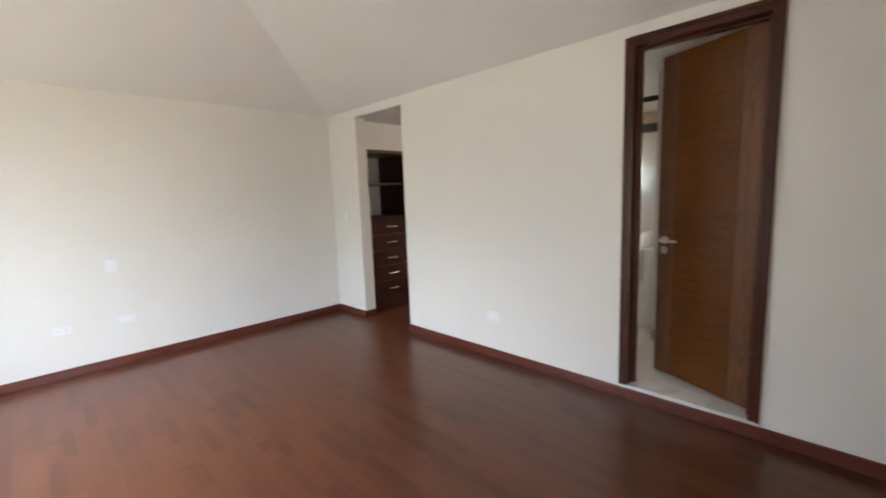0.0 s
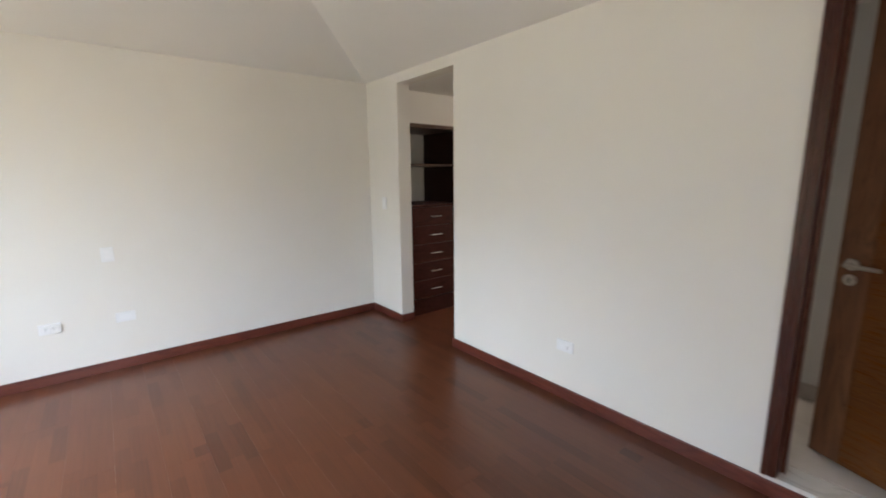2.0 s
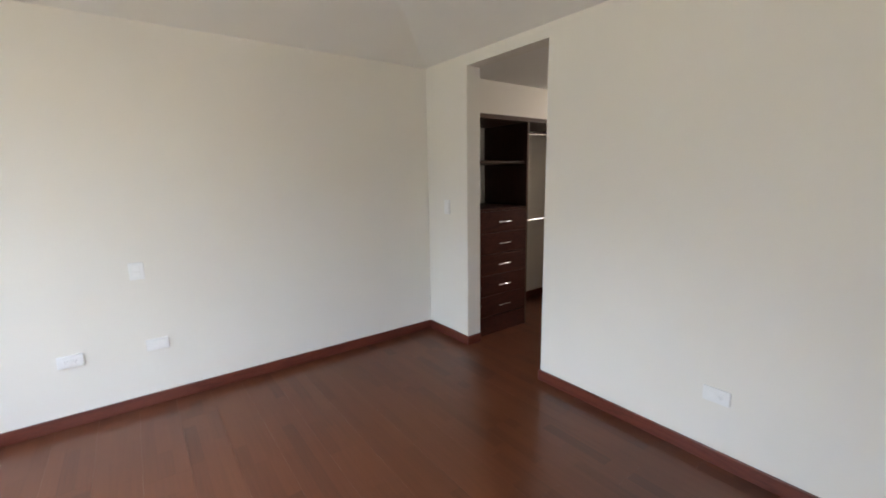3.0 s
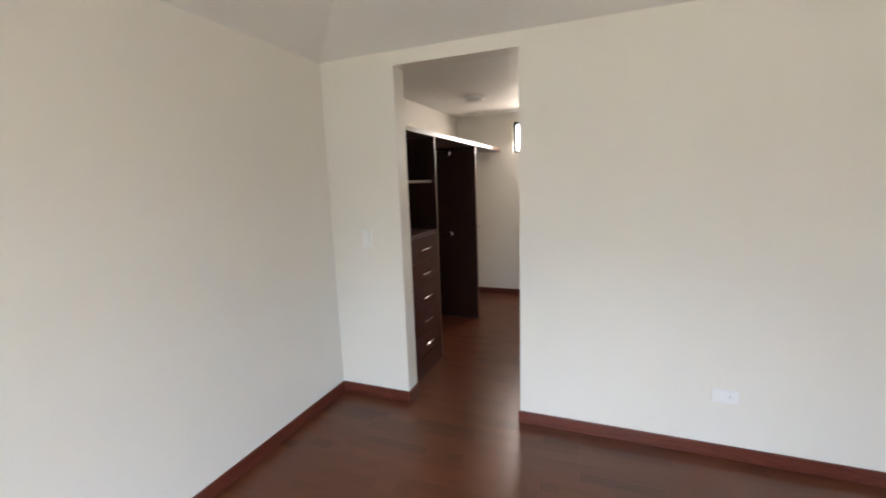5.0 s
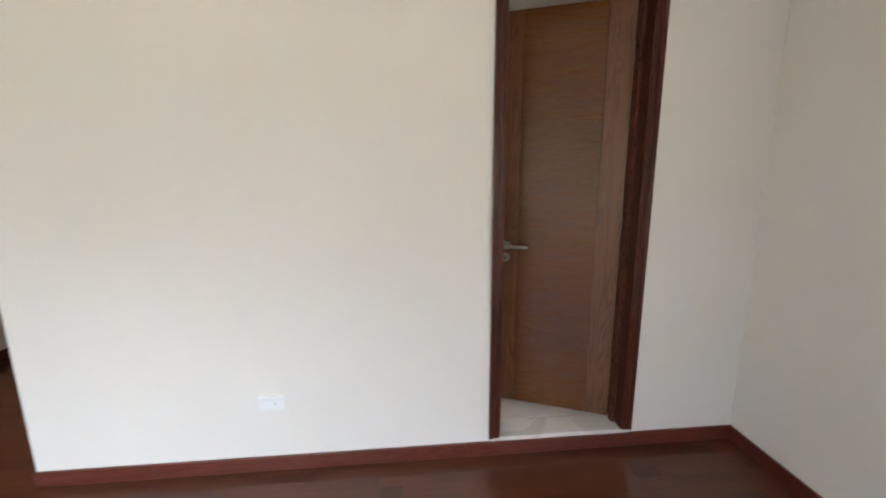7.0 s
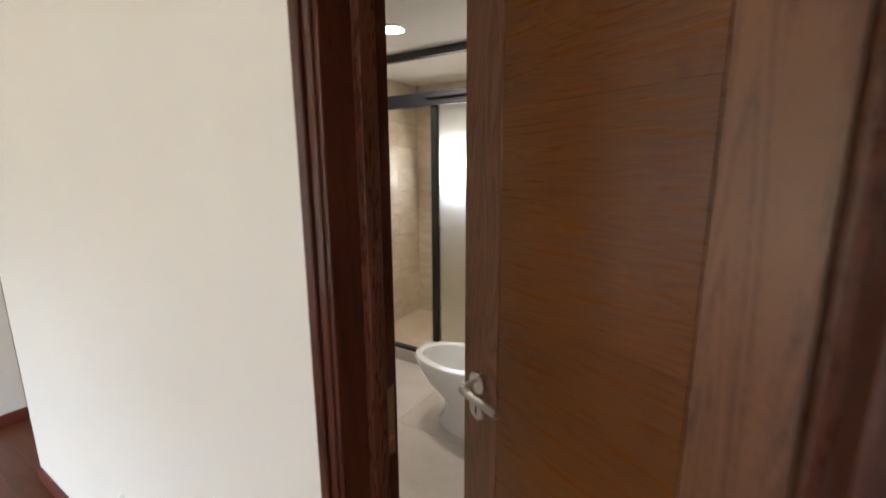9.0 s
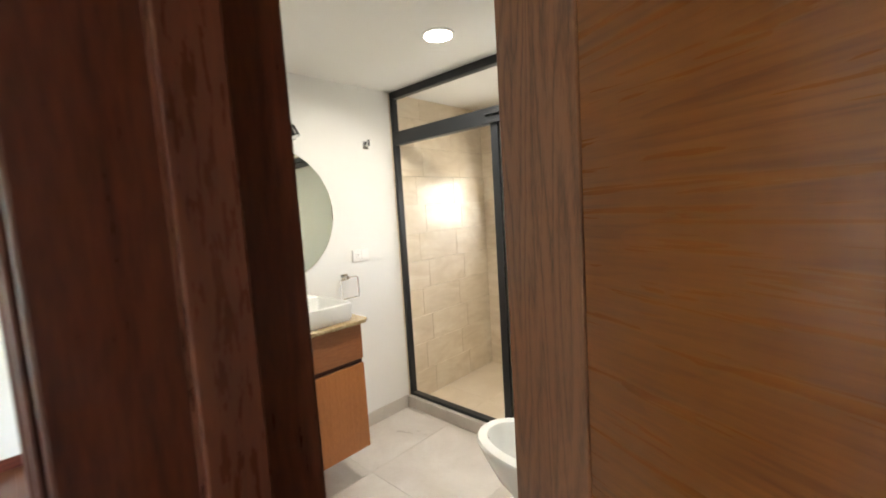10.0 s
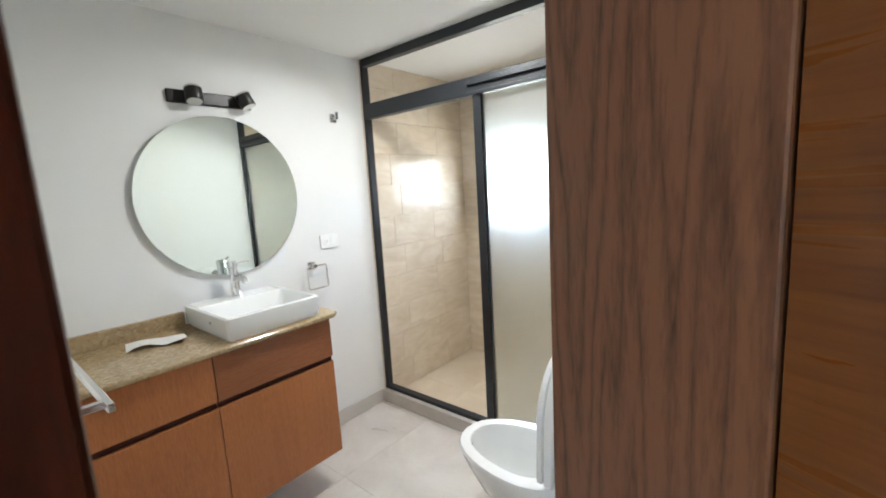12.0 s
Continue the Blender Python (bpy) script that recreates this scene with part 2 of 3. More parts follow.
M_SILL = floor_tile("threshold_marble", (0.62, 0.60, 0.56), (0.74, 0.72, 0.68), 0.2)
_mirror = Nodes("mirror_silver")
_mirror.base((0.80, 0.85, 0.80))
_mirror.set(Roughness=0.004, Metallic=1.0)
M_MIRROR = _mirror.m
M_GLASS = glass("clear_glass")
M_FROST = glass("frosted_glass", 0.39, (0.84, 0.91, 0.92))
M_LEDGLOW = glow("downlight_diffuser", (1.0, 0.97, 0.9), 1.6)
M_OPAL = plain("opal_diffuser", (0.78, 0.77, 0.74), 0.3, 0, 0.02)
M_PAPER = plain("printed_paper", (0.78, 0.77, 0.73), 0.6, 0, 0.05)
M_GRASS = plain("lawn", (0.22, 0.212, 0.14), 0.9, 0, 0.3, 3)
M_FAR_GREEN = plain("far_green", (0.07, 0.11, 0.035), 0.9, 0, 0.4, 2)
M_WATER = glass("toilet_water")


# ---------------------------------------------------------------- building helpers
def add_box(bm, x0, y0, z0, x1, y1, z1):
    vs = [bm.verts.new((x, y, z)) for x in (x0, x1) for y in (y0, y1) for z in (z0, z1)]
    for q in ((0, 1, 3, 2), (4, 6, 7, 5), (0, 4, 5, 1), (2, 3, 7, 6), (0, 2, 6, 4), (1, 5, 7, 3)):
        bm.faces.new([vs[i] for i in q])
    return vs


def box(x0, y0, z0, x1, y1, z1, bevel=0.0, seg=2):
    bm = bmesh.new()
    add_box(bm, x0, y0, z0, x1, y1, z1)
    bmesh.ops.recalc_face_normals(bm, faces=bm.faces)
    if bevel:
        bmesh.ops.bevel(bm, geom=bm.edges[:], offset=bevel, segments=seg, profile=0.5, affect="EDGES")
    return bm


def boxes(*list_of_boxes):
    bm = bmesh.new()
    for b in list_of_boxes:
        add_box(bm, *b)
    bmesh.ops.recalc_face_normals(bm, faces=bm.faces)
    return bm


def tube(points, radius, sides=12, cap=True):
    """A round bar through the points."""
    bm = bmesh.new()
    pts = [Vector(p) for p in points]
    rings = []
    up = None
    for i, p in enumerate(pts):
        d = (pts[min(i + 1, len(pts) - 1)] - pts[max(i - 1, 0)]).normalized()
        if up is None:
            up = d.orthogonal().normalized()
        up = (up - d * up.dot(d)).normalized()
        side = d.cross(up)
        r = radius[i] if isinstance(radius, (list, tuple)) else radius
        rings.append([bm.verts.new(p + (up * math.cos(a) + side * math.sin(a)) * r)
                      for a in (2 * math.pi * k / sides for k in range(sides))])
    for a, b in zip(rings, rings[1:]):
        for k in range(sides):
            bm.faces.new((a[k], a[(k + 1) % sides], b[(k + 1) % sides], b[k]))
    if cap:
        bm.faces.new(rings[0])
        bm.faces.new(rings[-1])
    bmesh.ops.recalc_face_normals(bm, faces=bm.faces)
    return bm


def loft(sections, cap_start=True, cap_end=True):
    """Skin over closed rings of points, all of one count."""
    bm = bmesh.new()
    rings = [[bm.verts.new(p) for p in s] for s in sections]
    n = len(rings[0])
    for a, b in zip(rings, rings[1:]):
        for k in range(n):
            bm.faces.new((a[k], a[(k + 1) % n], b[(k + 1) % n], b[k]))
    if cap_start:
        bm.faces.new(rings[0])
    if cap_end:
        bm.faces.new(rings[-1])
    bmesh.ops.recalc_face_normals(bm, faces=bm.faces)
    return bm


def rounded(x0, y0, x1, y1, r, z, n=5):
    """A rectangle's outline with round corners, at height z."""
    out = []
    for cx, cy, a0 in ((x1 - r, y1 - r, 0), (x0 + r, y1 - r, 90), (x0 + r, y0 + r, 180), (x1 - r, y0 + r, 270)):
        for k in range(n):
            a = radians(a0 + 90 * k / (n - 1))
            out.append((cx + r * math.cos(a), cy + r * math.sin(a), z))
    return out


def egg(cx, cy, lx0, lx1, wy, z, n=32):
    """An egg-shaped outline: lx0 long towards -x, lx1 towards +x, half as wide as wy."""
    out = []
    for k in range(n):
        a = 2 * math.pi * k / n
        c, s = math.cos(a), math.sin(a)
        out.append((cx + (lx1 if c > 0 else lx0) * c, cy + wy * (abs(s) ** 0.9) * (1 if s > 0 else -1), z))
    return out


def mesh(name, bm, material, smooth=False):
    me = bpy.data.meshes.new(name)
    bm.normal_update()
    bm.to_mesh(me)
    bm.free()
    me.materials.append(material)
    if smooth:
        for p in me.polygons:
            p.use_smooth = True
        me.set_sharp_from_angle(angle=radians(38))
    return me


def solid(name, bm, material, label, category="", kind="", smooth=False, group=""):
    ob = new(name, mesh(name, bm, material, smooth))
    return tagged(ob, label, category or name.replace("_", " "), group, kind)


def thing(name, m, label, category, group="", kind=""):
    ob = new(name)
    ob.empty_display_size = 0.1
    ob.matrix_basis = m
    return tagged(ob, label, category, group, kind)


def part(name, bm, material, parent, label="", smooth=False, m=None):
    ob = new(name, mesh(name, bm, material, smooth))
    ob.parent = parent
    if m is not None:
        ob.matrix_basis = m
    if label:
        tagged(ob, label)
    return ob


def structure(name, bm, material, label, category):
    return solid(name, bm, material, label, category, "structure")


# ---------------------------------------------------------------- structure: bedroom
H = 3.75
structure("wall_north", boxes(
    (-0.25, 0, -0.1, OX0, WT, H), (OX0, 0, OZ, OX1, WT, H), (OX1, 0, -0.1, DX0, WT, H),
    (DX0, 0, DZ, DX1, WT, H), (DX1, 0, -0.1, XR + 0.15, WT, H), (DX0, 0.004, -0.1, DX1, WT, 0.077)),
    M_WALL, "off-white painted wall with a closet opening and a door", "wall")
structure("wall_west", boxes((-0.15, YB, -0.1, 0, -0.0005, H)), M_WALL, "off-white painted bedroom wall with sockets", "wall")
EY0, EY1, EZ = -3.05, -2.19, 2.1      # way in from the landing
structure("wall_east", boxes((XR, YB, -0.1, XR + 0.15, EY0, H), (XR, EY1, -0.1, XR + 0.15, -0.0005, H), (XR, EY0, EZ, XR + 0.15, EY1, H)), M_WALL, "off-white painted bedroom end wall", "wall")
WX0, WX1, WZ0, WZ1 = 0.22, 2.70, 0.25, 2.30
structure("wall_south", boxes(
    (-0.15, YB - 0.15, -0.1, WX0, YB, H), (WX1, YB - 0.15, -0.1, XR + 0.15, YB, H),
    (WX0, YB - 0.15, -0.1, WX1, YB, WZ0), (WX0, YB - 0.15, WZ1, WX1, YB, H)),
    M_WALL, "off-white painted wall around the bedroom window", "wall")
win = thing("window_1", pose(0, YB - 0.08, 0), "wide bedroom window with a dark frame", "window", kind="structure")
part("window_frame", boxes((WX0, -0.03, WZ0, WX1, 0.03, WZ0 + 0.05), (WX0, -0.03, WZ1 - 0.05, WX1, 0.03, WZ1),
     (WX0, -0.03, WZ0 + 0.05, WX0 + 0.05, 0.03, WZ1 - 0.05), (WX1 - 0.05, -0.03, WZ0 + 0.05, WX1, 0.03, WZ1 - 0.05),
     (1.43, -0.03, WZ0 + 0.05, 1.49, 0.03, WZ1 - 0.05)), M_BLACK, win)
for a, b in ((WX0 + 0.05, 1.43), (1.49, WX1 - 0.05)):
    p = part("pane", box(a, -0.004, WZ0 + 0.05, b, 0.004, WZ1 - 0.05), M_GLASS, win)
    p.visible_shadow = False

# ceiling: two slopes that meet in a hip, and a flat top
c = 3.0
bm = bmesh.new()
zt = ZA + SLOPE * c
v = [bm.verts.new(p) for p in ((0, 0, ZA), (XR, 0, ZA), (XR, -c, zt), (c, -c, zt), (c, YB, zt), (0, YB, ZA), (XR, YB, zt))]
for q in ((0, 3, 2, 1), (0, 5, 4, 3), (3, 4, 6, 2)):
    bm.faces.new([v[i] for i in q])
bmesh.ops.recalc_face_normals(bm, faces=bm.faces)
top = bmesh.ops.extrude_face_region(bm, geom=bm.faces[:])
bmesh.ops.translate(bm, verts=[g for g in top["geom"] if isinstance(g, bmesh.types.BMVert)], vec=(0, 0, 0.25))
bmesh.ops.recalc_face_normals(bm, faces=bm.faces)
structure("ceiling_bedroom", bm, M_CEIL, "white sloping bedroom ceiling with a hip", "ceiling")
structure("subfloor", boxes((-0.25, YB - 0.15, -0.25, XR + 0.15, -0.0, -0.012), (-0.25, 0.0, -0.25, BX0 - 0.12, CY1 + 0.15, -0.012)),
          plain("screed", (0.12, 0.05, 0.03), 0.8), "dark underlay beneath the laminate", "floor")


def skirting(x0, y0, x1, y1, material, label="reddish-brown wooden skirting board"):
    bm = box(x0, y0, 0.0, x1, y1, SKH, 0.004)
    return structure("baseboard", bm, material, label, "skirting")


SK = 0.013
skirting(0, -SK, OX0 + SK, 0, M_SKIRT)
skirting(OX1 - SK, -SK, XR - SK, 0, M_SKIRT)
skirting(0, YB, SK, -SK, M_SKIRT_Y)
skirting(XR - SK, YB, XR, EY0, M_SKIRT_Y)
skirting(XR - SK, EY1, XR, 0, M_SKIRT_Y)
skirting(OX0, 0, OX0 + SK, WT, M_SKIRT_Y)
skirting(OX1 - SK, 0, OX1, WT, M_SKIRT_Y)
skirting(SK, YB, XR - SK, YB + SK, M_SKIRT)
skirting(CX0, 0.766, CX0 + SK, CY1, M_SKIRT_Y)
skirting(CX0 + SK, CY1 - SK, CX1, CY1, M_SKIRT)
skirting(CX1 - SK, WT, CX1, CY1 - SK, M_SKIRT_Y)

# ---------------------------------------------------------------- structure: closet
structure("wall_closet_west", boxes((CX0 - 0.15, WT, -0.1, CX0, CY1 + 0.15, 2.6)), M_WALL, "off-white painted closet wall", "wall")
KX0, KX1, KZ0, KZ1 = 0.66, 1.25, 1.83, 2.21
structure("wall_closet_north", boxes((CX0, CY1, -0.1, KX0, CY1 + 0.15, 2.6), (KX1, CY1, -0.1, CX1, CY1 + 0.15, 2.6),
          (KX0, CY1, -0.1, KX1, CY1 + 0.15, KZ0), (KX0, CY1, KZ1, KX1, CY1 + 0.15, 2.6)), M_WALL, "off-white closet wall with a high window", "wall")
structure("wall_closet_east", boxes((CX1, WT, -0.1, BX0, CY1 + 0.15, 2.6)), M_WALL, "painted wall between closet and bathroom", "wall")
structure("ceiling_closet", boxes((CX0, WT, CZ, CX1, CY1, CZ + 0.12)), M_CEIL, "white flat closet ceiling", "ceiling")
win = thing("window_2", pose(0, CY1 + 0.06, 0), "small high closet window with a dark frame", "window", kind="structure")
part("window_frame", boxes((KX0, -0.02, KZ0, KX1, 0.02, KZ0 + 0.03), (KX0, -0.02, KZ1 - 0.03, KX1, 0.02, KZ1),
     (KX0, -0.02, KZ0 + 0.03, KX0 + 0.03, 0.02, KZ1 - 0.03), (KX1 - 0.03, -0.02, KZ0 + 0.03, KX1, 0.02, KZ1 - 0.03)), M_BLACK, win)
part("pane", box(KX0 + 0.03, -0.003, KZ0 + 0.03, KX1 - 0.03, 0.003, KZ1 - 0.03), M_GLASS, win).visible_shadow = False

# ---------------------------------------------------------------- structure: bathroom
structure("wall_bathroom_east", boxes((BX1, WT, 0, BX1 + 0.15, 1.05, 2.6)), M_BWALL, "white painted bathroom wall behind the door", "wall")
structure("wall_toilet", boxes((BXW, 0.95, 0, BXW + 0.15, SYB, 2.6), (BXW + 0.15, 0.95, 0, BX1, 1.10, 2.6)), M_BWALL, "white painted wall corner beside the toilet", "wall")
structure("wall_bathroom_south", boxes((BX0 + 0.012, WT + 0.0005, ST, DX0 - 0.0, WT + 0.008, BZ), (DX1, WT + 0.0005, ST, BX1, WT + 0.008, BZ),
          (DX0, WT + 0.0005, DZ, DX1, WT + 0.008, BZ)), M_BWALL, "white painted bathroom side of the door wall", "wall")
structure("wall_vanity", boxes((BX0, WT + 0.0005, 0, BX0 + 0.008, SY - 0.03, BZ)), M_BWALL, "white painted bathroom wall behind the vanity", "wall")
SX0, SX1, SZ0, SZ1 = 1.83, 2.42, 1.33, 1.72
structure("wall_shower_north", boxes((BX0, SYB, 0, SX0, SYB + 0.15, 2.6), (SX1, SYB, 0, BXW + 0.15, SYB + 0.15, 2.6),
          (SX0, SYB, 0, SX1, SYB + 0.15, SZ0), (SX0, SYB, SZ1, SX1, SYB + 0.15, 2.6)), M_GROUT, "shower wall with a window, behind beige tiles", "wall")
structure("ceiling_bathroom", boxes((BX0, WT, BZ, BX1, SYB, BZ + 0.12)), M_CEIL, "white flat bathroom ceiling", "ceiling")
structure("bathroom_screed", boxes((BX0, WT, -0.1, BX1, SYB, ST - 0.010)), M_BGROUT, "grout bed beneath the bathroom tiles", "floor")
win = thing("window_3", pose(0, SYB + 0.08, 0), "small bright shower window with a dark frame", "window", kind="structure")
part("window_frame", boxes((SX0, -0.02, SZ0, SX1, 0.02, SZ0 + 0.03), (SX0, -0.02, SZ1 - 0.03, SX1, 0.02, SZ1),
     (SX0, -0.02, SZ0 + 0.03, SX0 + 0.03, 0.02, SZ1 - 0.03), (SX1 - 0.03, -0.02, SZ0 + 0.03, SX1, 0.02, SZ1 - 0.03)), M_BLACK, win)
part("pane", box(SX0 + 0.03, -0.003, SZ0 + 0.03, SX1 - 0.03, 0.003, SZ1 - 0.03), M_GLASS, win).visible_shadow = False
structure("shower_kerb", box(BX0 + 0.012, SY - 0.05, ST, BXW, SY + 0.05, ST + 0.078, 0.004), M_STONE, "low beige stone kerb under the shower screen", "kerb")
structure("baseboard", box(BX0 + 0.008, WT + 0.008, ST, BX0 + 0.018, SY - 0.05, ST + 0.085, 0.002), M_STONE, "beige tile skirting in the bathroom", "skirting")
structure("baseboard", box(3.298, 0.94, ST, BX1, 0.95, ST + 0.085, 0.002), M_STONE, "beige tile skirting in the bathroom", "skirting")
structure("threshold", box(DX0 + 0.001, -0.010, 0.0775, DX1 - 0.001, WT, ST + 0.0005, 0.002), M_SILL, "white marble door threshold, one low step", "threshold")

# ---------------------------------------------------------------- outside
structure("ground", boxes((-400, -400, -0.4, 400, 400, -0.3)), M_GRASS, "green lawn around the house", "ground")
# unseen strips, the south one tall enough to limit sky light on the north wall
structure("backdrop", boxes((-60, -14.4, -0.3, 60, -14, 4.3), (-60, 12, -0.3, 60, 12.4, 2.2)), M_FAR_GREEN, "unseen green strips that cut off the low sky", "backdrop")

# ---------------------------------------------------------------- door
fr = thing("door_frame", pose(0, 0, 0), "dark-stained wooden door frame with a stop bead", "door frame", kind="structure")
JT = 0.053


def jamb(x_out, side):
    """One upright of the frame; side +1 opens towards +x."""
    x_in = x_out + side * JT
    lo, hi = sorted((x_out, x_in))
    part("jamb", box(lo, -0.018, ST + 0.001, hi, WT + 0.004, DZ - JT, 0.003), M_JAMB, fr)
    a, b = sorted((x_out - side * 0.002, x_out + side * 0.020))
    part("casing", box(a, -0.026, ST + 0.001, b, -0.0175, DZ - 0.0, 0.003), M_JAMB, fr)
    a, b = sorted((x_out + side * 0.026, x_out + side * 0.043))
    part("bead", box(a, -0.023, ST + 0.001, b, -0.0175, DZ - JT + 0.004, 0.003), M_JAMB, fr)
    a, b = sorted((x_in - side * 0.001, x_in + side * 0.017))
    part("stop", box(a, 0.050, ST + 0.001, b, 0.090, DZ - JT - 0.012, 0.002), M_STOP_LIT, fr)


jamb(DX0, 1)
jamb(DX1, -1)
part("head", box(DX0 + 0.0005, -0.018, DZ - JT, DX1 - 0.0005, WT + 0.004, DZ, 0.003), M_HEAD, fr)
part("casing", box(DX0 + 0.02, -0.026, DZ - 0.020, DX1 - 0.02, -0.0175, DZ + 0.002, 0.003), M_HEAD, fr)
part("stop", box(DX0 + JT, 0.052, DZ - JT - 0.013, DX1 - JT, 0.097, DZ - JT + 0.001, 0.004), M_HEAD, fr)

LW, LT, LZ0, LZ1, STILE = 0.625, 0.040, ST + 0.012, DZ - JT - 0.006, 0.118
DOOR_ANGLE = 24
door = thing("door_1", pose(DX1 - JT - 0.003, 0.130, 0, 0, 0, -DOOR_ANGLE), "half-open oak veneer door with a steel lever", "door", kind="structure")
part("stile", box(-LW, -LT, LZ0, -LW + STILE, 0, LZ1, 0.0015), M_STILE, door)
part("stile", box(-STILE, -LT, LZ0, 0, 0, LZ1, 0.0015), M_STILE, door)
cuts = [LZ0, 0.45, 0.86, 1.22, 1.62, 1.98, LZ1]
for z0, z1 in zip(cuts, cuts[1:]):
    part("door_panel", box(-LW + STILE + 0.0015, -LT + 0.001, z0 + 0.0001, -STILE - 0.0015, -0.001, z1 - 0.0001, 0.0002, 1), M_PANEL, door)
part("core", box(-LW + STILE - 0.01, -LT + 0.008, LZ0 + 0.01, -STILE + 0.01, -0.008, LZ1 - 0.01), M_JAMB, door)
for s in (-1, 1):
    y0 = -LT if s < 0 else 0.0
    hx = -LW + 0.055
    hd = part("handle", tube([(hx, y0, 1.02), (hx, y0 + s * 0.008, 1.02)], 0.026, 24), M_STEEL, door, "round steel lever rose", True)
    part("lever", tube([(hx, y0 + s * 0.006, 1.02), (hx, y0 + s * 0.045, 1.02), (hx + 0.006, y0 + s * 0.052, 1.02),
                        (hx + 0.02, y0 + s * 0.054, 1.02), (hx + 0.125, y0 + s * 0.054, 1.02)], [0.010, 0.010, 0.0095, 0.0095, 0.0085], 14), M_STEEL, hd, "", True)
    ke = part("keyhole_plate", tube([(hx, y0, 0.952), (hx, y0 + s * 0.008, 0.952)], 0.024, 24), M_STEEL, door, "round steel keyhole plate", True)
    part("keyhole", box(hx - 0.003, y0 + s * 0.0078, 0.943, hx + 0.003, y0 + s * 0.0086, 0.961) if s > 0 else
         box(hx - 0.003, y0 + s * 0.0086, 0.943, hx + 0.003, y0 + s * 0.0078, 0.961), M_HOLE, ke)
for z in (0.35, 1.15, 1.95):
    part("hinge", tube([(0.004, 0.004, z - 0.045), (0.004, 0.004, z + 0.045)], 0.006, 10), M_STEEL, door, "", True)
part("strike_plate", box(DX0 + JT - 0.001, 0.100, 0.93, DX0 + JT + 0.0015, 0.128, 1.08, 0.0005, 1), M_STEEL, fr, "steel strike plate")


# ---------------------------------------------------------------- sockets and switches
def wall_plate(name, m, w, h, keys, label, category):
    """A plate in the local x-z plane that faces -y."""
    t = thing(name, m, label, category, "wall plates")
    bm = box(-w / 2, -0.012, -h / 2, w / 2, 0, h / 2, 0.003)
    part("plate", bm, M_PLASTIC, t)
    for x, z, kw, kh, kind in keys:
        k = part("key" if kind == "key" else "socket", box(x - kw / 2, -0.0145, z - kh / 2, x + kw / 2, -0.006, z + kh / 2, 0.0015), M_PLASTIC2, t)
        if kind == "socket":
            for dx, dz, ww, hh in ((-0.006, 0.004, 0.002, 0.008), (0.006, 0.004, 0.002, 0.008), (0, -0.008, 0.004, 0.004)):
                part("slot", box(x + dx - ww / 2, -0.0148, z + dz - hh / 2, x + dx + ww / 2, -0.014, z + dz + hh / 2), M_HOLE, k)
    return t


FACE_E = 90   # faces +x
wall_plate("power_outlet", pose(0, -2.525, 0.398, 0, 0, FACE_E), 0.118, 0.072, [(-0.02, 0, 0.032, 0.034, "socket"), (0.022, 0, 0.032, 0.034, "socket")],
           "white double socket low on the bedroom wall", "socket")
wall_plate("power_outlet", pose(0, -2.109, 0.396, 0, 0, FACE_E), 0.118, 0.072, [(0, 0, 0.07, 0.036, "key")],
           "white blank-faced wall plate low on the bedroom wall", "socket")
wall_plate("light_switch", pose(0, -2.163, 0.873, 0, 0, FACE_E), 0.076, 0.105, [(0, 0.02, 0.036, 0.03, "key"), (0, -0.02, 0.036, 0.03, "key")],
           "white two-key switch at bedside height", "switch")
wall_plate("power_outlet", pose(2.384, 0, 0.354), 0.118, 0.072, [(-0.02, 0, 0.032, 0.034, "key"), (0.022, 0, 0.032, 0.034, "socket")],
           "white socket low between closet and door", "socket")
wall_plate("light_switch", pose(0.28, 0, 1.148), 0.072, 0.118, [(0, 0, 0.032, 0.062, "key")], "white single switch beside the closet opening", "switch")
wall_plate("power_outlet", pose(BX0 + 0.008, 1.512, 1.211, 0, 0, FACE_E), 0.118, 0.075, [(-0.022, 0, 0.032, 0.036, "socket"), (0.022, 0, 0.032, 0.046, "key")],
           "white socket and switch plate above the towel ring", "socket")

# ---------------------------------------------------------------- closet furniture
FX = 0.485
UY0, UY1, UZ = WT + 0.012, 0.765, 1.862
cab = thing("drawer_cabinet", pose(0, 0, 0), "dark brown closet unit with five drawers and open shelves", "cabinet")
for y in (UY0, UY1 - 0.02):
    side = part("side_panel", box(CX0, y, 0, FX, y + 0.02, UZ, 0.001, 1), M_DARK, cab)
    part("edge_band", box(FX, y + 0.001, 0.001, FX + 0.0015, y + 0.019, UZ - 0.001), M_EDGE_Z, side, "paler edge band")
part("back_panel", box(CX0, UY0 + 0.02, 0, CX0 + 0.008, UY1 - 0.02, 1.105), M_INNER, cab)
part("worktop", box(CX0 + 0.008, UY0 + 0.02, 1.105, FX, UY1 - 0.02, 1.125, 0.001, 1), M_DRAWER, cab)
part("shelf", box(CX0 + 0.008, UY0 + 0.02, 1.505, FX - 0.03, UY1 - 0.02, 1.525, 0.001, 1), M_EDGE, cab, "brown shelf with a paler edge")
part("plinth", box(CX0 + 0.03, UY0 + 0.02, 0, FX - 0.004, UY1 - 0.02, 0.16, 0.001, 1), M_DRAWER, cab)
zs = [0.172, 0.358, 0.543, 0.730, 0.916, 1.102]
